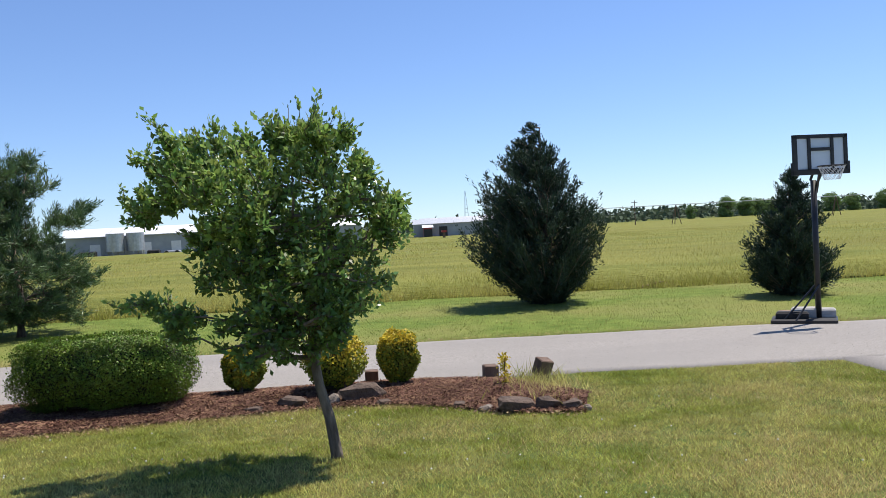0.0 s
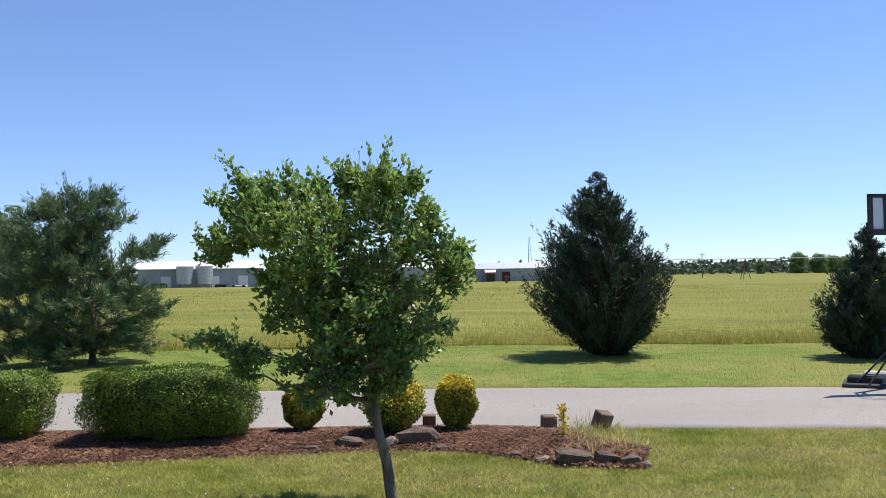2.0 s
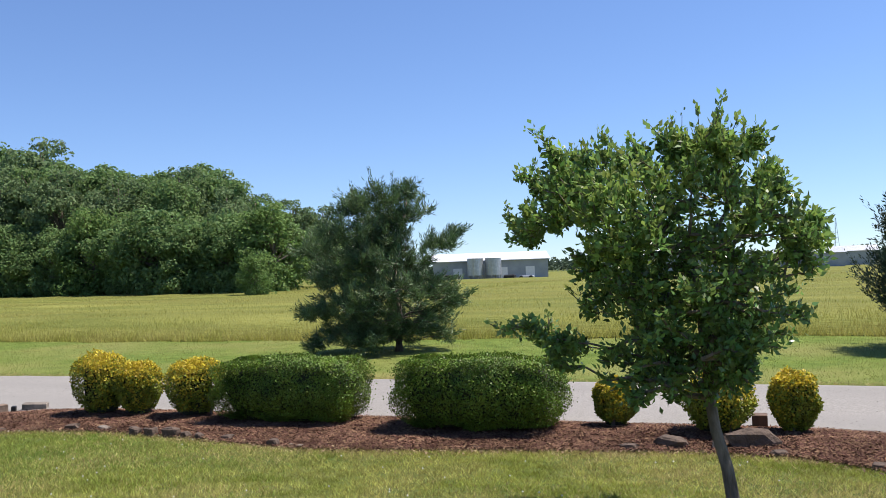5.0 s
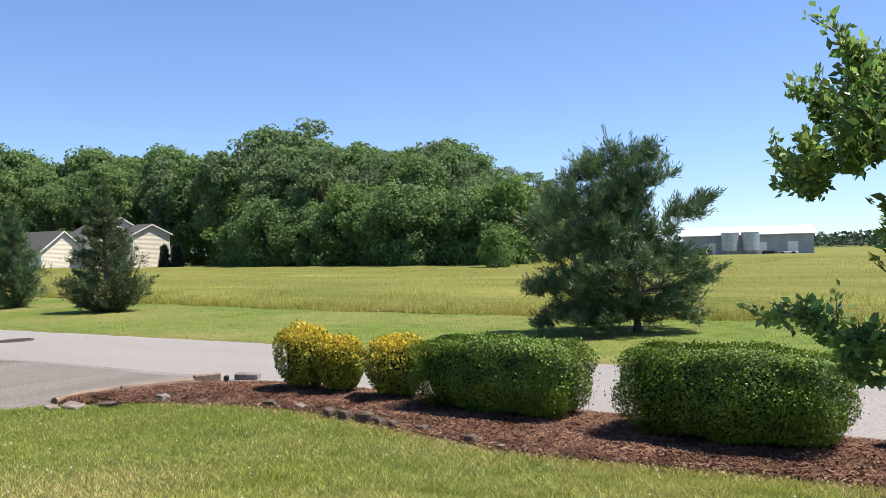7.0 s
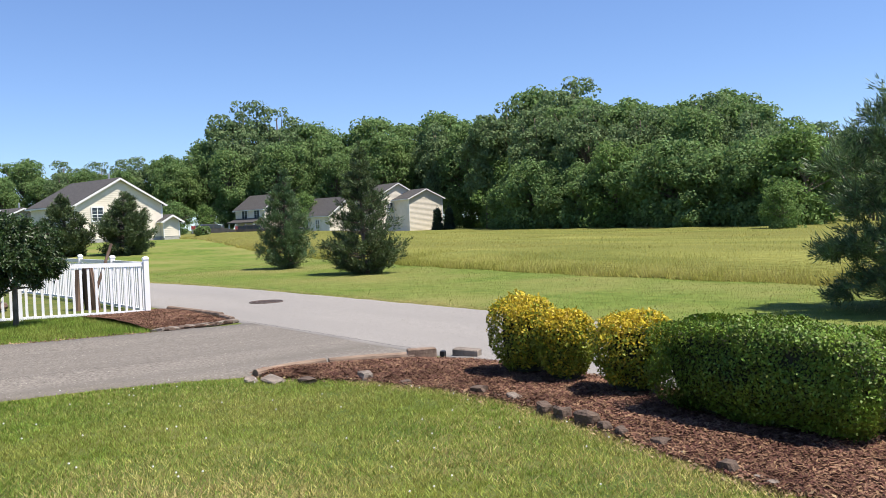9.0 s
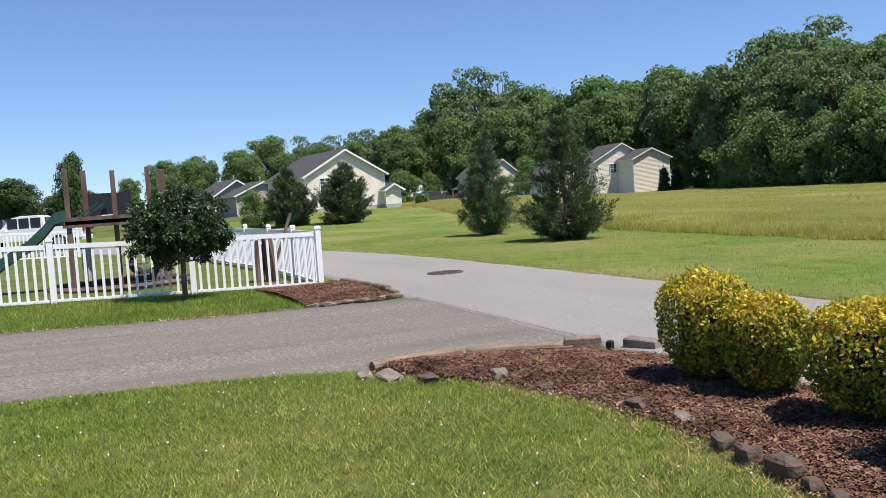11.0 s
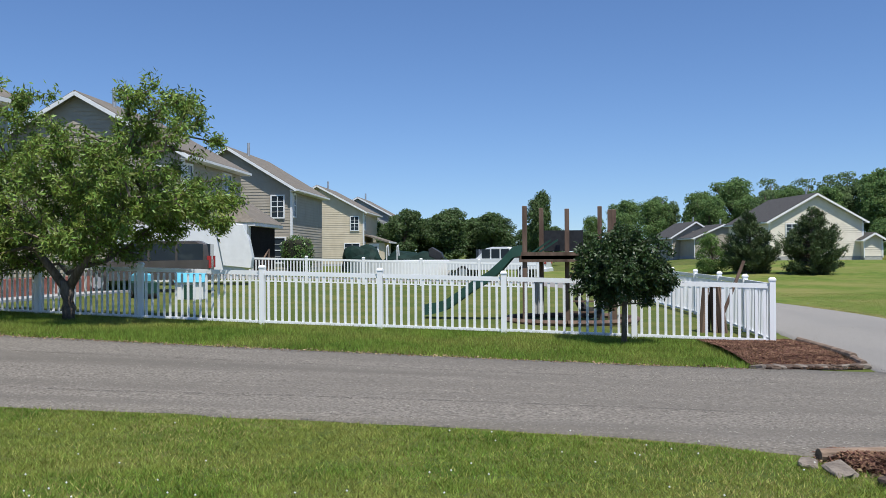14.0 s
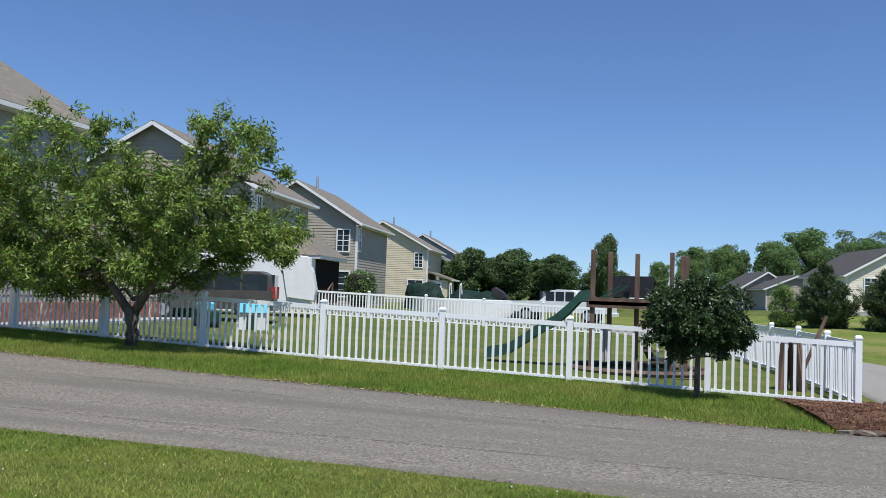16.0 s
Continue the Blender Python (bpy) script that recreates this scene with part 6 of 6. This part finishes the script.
part("tub", Geo().box(-0.4, -0.25, 0.15, 0.4, 0.25, 0.5, chamfer=0.04), GREEN_PLASTIC, wagon)
part("seat", Geo().box(-0.38, -0.22, 0.5, 0.1, 0.22, 0.72, chamfer=0.05), BLUE_PLASTIC, wagon)
for x in (-0.28, 0.28):
    part("wheel", Geo().tube([(x, -0.28, 0.12), (x, 0.28, 0.12)], 0.12, 12), TYRE, wagon)
skirt = thing("brick_skirt", "low red brick base of the near house behind the fence", "wall", at_ground(-26.0, -10.2), 90)
part("brickwork", Geo().box(-0.3, -6.5, -0.1, 0.3, 5.0, 0.55), BRICK, skirt)
part("path", Geo().box(0.3, -6.5, -0.1, 1.3, 5.0, 0.06), CONCRETE, skirt)
# shrubs in the yards
for n, (x, y, rx, h, lab) in enumerate(((-54.5, -12.5, 0.95, 2.3, "green shrub at the corner of a house"), (-82, 31.8, 0.7, 1.1, "clipped green shrub by a cream house"), (-30.0, -9.8, 0.6, 1.0, "flowering shrub behind the fence"))):
    hedge("garden_shrub", lab, "bush", at_ground(x, y), 0, (rx, rx), h, LEAF, 2600, 130 + n, None, 0.13, "", 0.2, 2.6)
for x, y in ((-104.3, 74.5), (-103.2, 75.8)):
    conifer("arborvitae", "narrow dark evergreen against a cream wall", at_ground(x, y), 3.6, [(0, 0.45), (0.5, 0.6), (2.0, 0.55), (3.6, 0.1)], 70, 26, CEDAR, 140, 0.8, 0.4, 0.14)

# ---- far farms, tree line and poles ----
def far(px, d):
    return (-0.19 + d * ((px - 784) / 1500 - 0.008), 0.08 + d)


barn = thing("poultry_barn", "long grey barn with a white metal roof", "barn", (-57, 180, -0.1), 20)
part("wall", Geo().box(-11.5, 0, -1.9, 14, 14, 3.3), BARN_GREY, barn)
for s_ in (0, 1):
    y0, y1 = (-0.5, 7.0) if not s_ else (14.5, 7.0)
    part("roof", Geo().face((-12, y0, 3.25), (14.5, y0, 3.25), (14.5, y1, 5.0), (-12, y1, 5.0)).face((-12, y0, 3.1), (14.5, y0, 3.1), (14.5, y0, 3.25), (-12, y0, 3.25)), ROOF_WHITE, barn)
part("gable", Geo().face((-11.5, 0, 3.3), (-11.5, 14, 3.3), (-11.5, 7, 4.95)).face((14, 0, 3.3), (14, 14, 3.3), (14, 7, 4.95)), BARN_GREY, barn)
for x in (-6, 4, 10):
    part("door", Geo().box(x - 1, -0.08, -1.4, x + 1, 0, 1.6), TRIM, barn)
barn2 = thing("poultry_barn", "second grey barn end behind trees", "barn", (-22, 195, -0.1), 20)
part("wall", Geo().box(-6, 0, -1.9, 14, 12, 3.0), BARN_GREY, barn2)
part("roof", Geo().face((-6.5, -0.4, 3), (14.5, -0.4, 3), (14.5, 6, 4.8), (-6.5, 6, 4.8)).face((-6.5, 12.4, 3), (14.5, 12.4, 3), (14.5, 6, 4.8), (-6.5, 6, 4.8)), ROOF_WHITE, barn2)
for x in (-57.95, -54.3):
    silo = thing("feed_bin", "round galvanised feed bin before the barn", "silo", (x, 176.5 + (x + 57) * 0.36, -0.1))
    part("drum", Geo().tube([(0, 0, 0.0), (0, 0, 3.7)], 1.78, 22), STEEL, silo)
    part("cone", Geo().tube([(0, 0, 3.7), (0, 0, 4.6)], [1.84, 0.3], 22), ROOF_WHITE, silo)
    for a in range(4):
        part("leg", Geo().box(1.6 * math.cos(a * 1.57) - 0.1, 1.6 * math.sin(a * 1.57) - 0.1, -1.4, 1.6 * math.cos(a * 1.57) + 0.1, 1.6 * math.sin(a * 1.57) + 0.1, 0.0), STEEL, silo)
for n, (x, y, w, h) in enumerate(((-63, 175, 3.0, 1.5), (-50.5, 177, 2.4, 1.2), (-47, 178, 3.2, 0.9))):
    cart = thing("farm_machine", "dark farm implement parked by the barn", "farm machine", (x, y, float(gz(x, y))))
    part("frame", Geo().box(-w / 2, -0.7, 0.4, w / 2, 0.7, h, chamfer=0.2), BLACK if n < 2 else STEEL, cart)
    for xx in (-w / 3, w / 3):
        part("wheel", Geo().tube([(xx, -0.8, 0.45), (xx, 0.8, 0.45)], 0.45, 12), TYRE, cart)
for px, d, w, h, mat, lab in ((875, 245, 17, 3.2, STEEL, "long low shed with a grey metal roof"), (905, 262, 24, 3.6, BARN_GREY, "long low far shed"), (848, 240, 2.4, 1.7, RED, "small red shed by the far farm")):
    x, y = far(px, d)
    shed = thing("farm_shed", lab, "shed", (x, y, 0))
    part("wall", Geo().box(-w / 2, 0, -2.1, w / 2, 8, h * 0.7), BARN_GREY if mat is STEEL else mat, shed)
    part("roof", Geo().face((-w / 2 - 0.4, -0.4, h * 0.68), (w / 2 + 0.4, -0.4, h * 0.68), (w / 2 + 0.4, 4, h * 1.1), (-w / 2 - 0.4, 4, h * 1.1)).face((-w / 2 - 0.4, 8.4, h * 0.68), (w / 2 + 0.4, 8.4, h * 0.68), (w / 2 + 0.4, 4, h * 1.1), (-w / 2 - 0.4, 4, h * 1.1)), STEEL if mat is not RED else ROOF_WHITE, shed)
    part("door", Geo().box(-1.2, -0.06, -2.0, 1.2, 0, h * 0.4), BLACK, shed)
x, y = far(917, 600)
tower = thing("radio_tower", "slender lattice radio mast on the horizon", "tower", (x, y, 0))
for a in range(3):
    part("leg", Geo().bar((2.2 * math.cos(a * 2.09), 2.2 * math.sin(a * 2.09), 0), (0.15 * math.cos(a * 2.09), 0.15 * math.sin(a * 2.09), 24.5), 0.22), STEEL, tower)
for i in range(8):
    s_ = 2.2 * (1 - i / 8.6)
    part("ring", Geo().tube([(s_ * math.cos(a), s_ * math.sin(a), i * 3.0) for a in (0, 2.09, 4.19, 6.28)], 0.09, 4, False), STEEL, tower)
for px, d, h in ((1220, 250, 5.9), (1530, 300, 6.0), (1000, 420, 6.5)):
    x, y = far(px, d)
    pole = thing("utility_pole", "wooden utility pole far across the field", "pole", (x, y, 0), group="utility poles")
    part("shaft", Geo().tube([(0, 0, -2.2), (0, 0, h)], [0.16, 0.11], 8), TIMBER, pole)
    part("crossarm", Geo().box(-0.9, -0.06, h - 0.7, 0.9, 0.06, h - 0.55), TIMBER, pole)
pivot = thing("irrigation_pivot", "long centre-pivot irrigation boom on tripod towers", "irrigation machine", (0, 0, 0))
(ax, ay), (bx_, by_) = far(1000, 205), far(1640, 205)
part("boom", Geo().tube([(ax, ay, 3.6), (bx_, by_, 3.6)], 0.09, 6), STEEL, pivot)
for px in (1000, 1295, 1590):
    x, y = far(px, 205)
    gp = float(gz(x, y))
    part("tripod", Geo().bar((x - 1.3, y, gp), (x, y, 3.6), 0.14).bar((x + 1.3, y, gp), (x, y, 3.6), 0.14).bar((x, y + 1.5, gp), (x, y, 3.6), 0.14), TIMBER, pivot)
x, y = far(876, 170)
stand = thing("wellhead_stand", "small red pump stand in the field", "pump", (x, y, float(gz(x, y)) + 0.3))
part("body", Geo().box(-0.25, -0.2, 0, 0.25, 0.2, 1.2), TIMBER, stand)
part("tank", Geo().box(-0.5, -0.3, 1.2, 0.5, 0.3, 1.6), RED, stand)
for px, d, sc in ((1390, 350, 1.05), (1425, 352, 0.95), (1445, 356, 0.85), (1323, 352, 0.6), (1470, 350, 0.8), (1520, 352, 0.75), (1580, 350, 0.95), (1620, 352, 0.85), (1680, 350, 1.0)):
    x, y = far(px, d)
    tree = plant(3, x, y, sc + 0.27)
    tree["label"] = "dark round tree on the far field's edge"
line, rng = [], np.random.default_rng(33)
for i in range(9000):
    ang = radians(rng.uniform(-48, 30))
    d = rng.uniform(420, 520)
    hgt = 4.2 + 2.0 * noise.noise(Vector((math.degrees(ang) * 0.55, 0, 0))) + 1.6 * noise.noise(Vector((math.degrees(ang) * 2.4, 3, 0)))
    line.append((-math.sin(ang) * d, math.cos(ang) * d, -2.0 + rng.uniform(0.0, 1.0) * (max(hgt, 1.2) + 2.0)))
e = rng.normal(size=(9000, 3))
v, f = leaves(np.array(line), e * np.array([1, 1, 0.6]), 2.6, 1.8, 0.2, rng)
tagged(part("far_tree_line", mesh_np("far_tree_line", v, f), FAR_WOODS), "low dark line of far woods", "woods", kind="stuff")
far_ground = Geo()
for k in range(60):
    a0, a1 = radians(-60 + k * 2), radians(-58 + k * 2)
    far_ground.face((math.sin(a0) * 530, math.cos(a0) * 530, -3), (math.sin(a1) * 530, math.cos(a1) * 530, -3), (math.sin(a1) * 530, math.cos(a1) * 530, 2.6 + 0.7 * math.sin(k * 1.7)), (math.sin(a0) * 530, math.cos(a0) * 530, 2.6 + 0.7 * math.sin(k * 1.7 - 1.7)))
tagged(part("backdrop_woods", far_ground, FAR_WOODS), "dense far woods along the horizon", "woods", kind="structure")
for n, (x, y) in enumerate(((3.5, 22.0), (6.0, 21.7), (6.4, 21.75), (9.5, 21.3), (-0.6, 22.3), (-2.0, 22.3))):
    tagged(part("dead_branch", Geo().tube([(x, y, 0.04), (x + 0.35, y + 0.1, 0.1), (x + 0.6, y + 0.05, 0.05 + 0.1 * (n % 2))], [0.03, 0.025, 0.015], 6), LOG), "pale dead branch lying at the field's edge", "branch", "dead branches")

# dry litter along the far side of the driveway and the bed's edge
rng = np.random.default_rng(77)
la = resample([(-16.5, 8.25), (-16.42, 6.3), (-16.5, 3), (-16.6, -0.5), (-16.85, -5), (-17.1, -9)], 400)[rng.integers(0, 400, 2600)] + rng.normal((0.03, 0), (0.05, 0.03), (2600, 2))
lb = resample(BED_FRONT, 400)[rng.integers(0, 400, 1500)] + rng.normal((0, -0.06), (0.05, 0.06), (1500, 2))
lp = np.concatenate([la, lb])
n = len(lp)
way = rng.normal(0, 1, (n, 3)) * np.array([1, 1, 0.25])
v, f = leaves(np.c_[lp, gz(lp[:, 0], lp[:, 1]) + rng.uniform(0.01, 0.045, n)], way, 0.035, 0.02, 0.2, rng)
tagged(part("leaf_litter", mesh_np("leaf_litter", v, f), LITTER), "dry tan leaf litter along the paving", "litter", kind="stuff")
tagged(stone(0.55, 4.25, 0.2, 0.14, 0.1, PALE_ROCK, 211, "pale stone half sunk in the lawn"))
# ragged cracks in the old asphalt
rngs = np.random.default_rng(15)
for line in ([(-13.2, 7.6), (-13.3, 4.0), (-13.25, 0.5), (-13.4, -3.5)], [(-15.2, 8.6), (-15.25, 5.0), (-15.35, 1.0), (-15.5, -4.0)]):
    fine = resample(line, 90) + np.cumsum(rngs.normal(0, 0.006, (90, 2)), 0)
    geo = Geo()
    for (x0, y0), (x1, y1) in zip(fine, fine[1:]):
        w = 0.002 + 0.005 * rngs.uniform()
        nx_, ny_ = -(y1 - y0), x1 - x0
        k_ = w / max(math.hypot(nx_, ny_), 1e-6)
        z0, z1 = float(gz(x0, y0)) + 0.0345, float(gz(x1, y1)) + 0.0345
        geo.face((x0 - nx_ * k_, y0 - ny_ * k_, z0), (x1 - nx_ * k_, y1 - ny_ * k_, z1), (x1 + nx_ * k_, y1 + ny_ * k_, z1), (x0 + nx_ * k_, y0 + ny_ * k_, z0))
    tagged(part("asphalt_crack", geo, TYRE), "thin dark crack in the driveway", "crack", kind="structure")
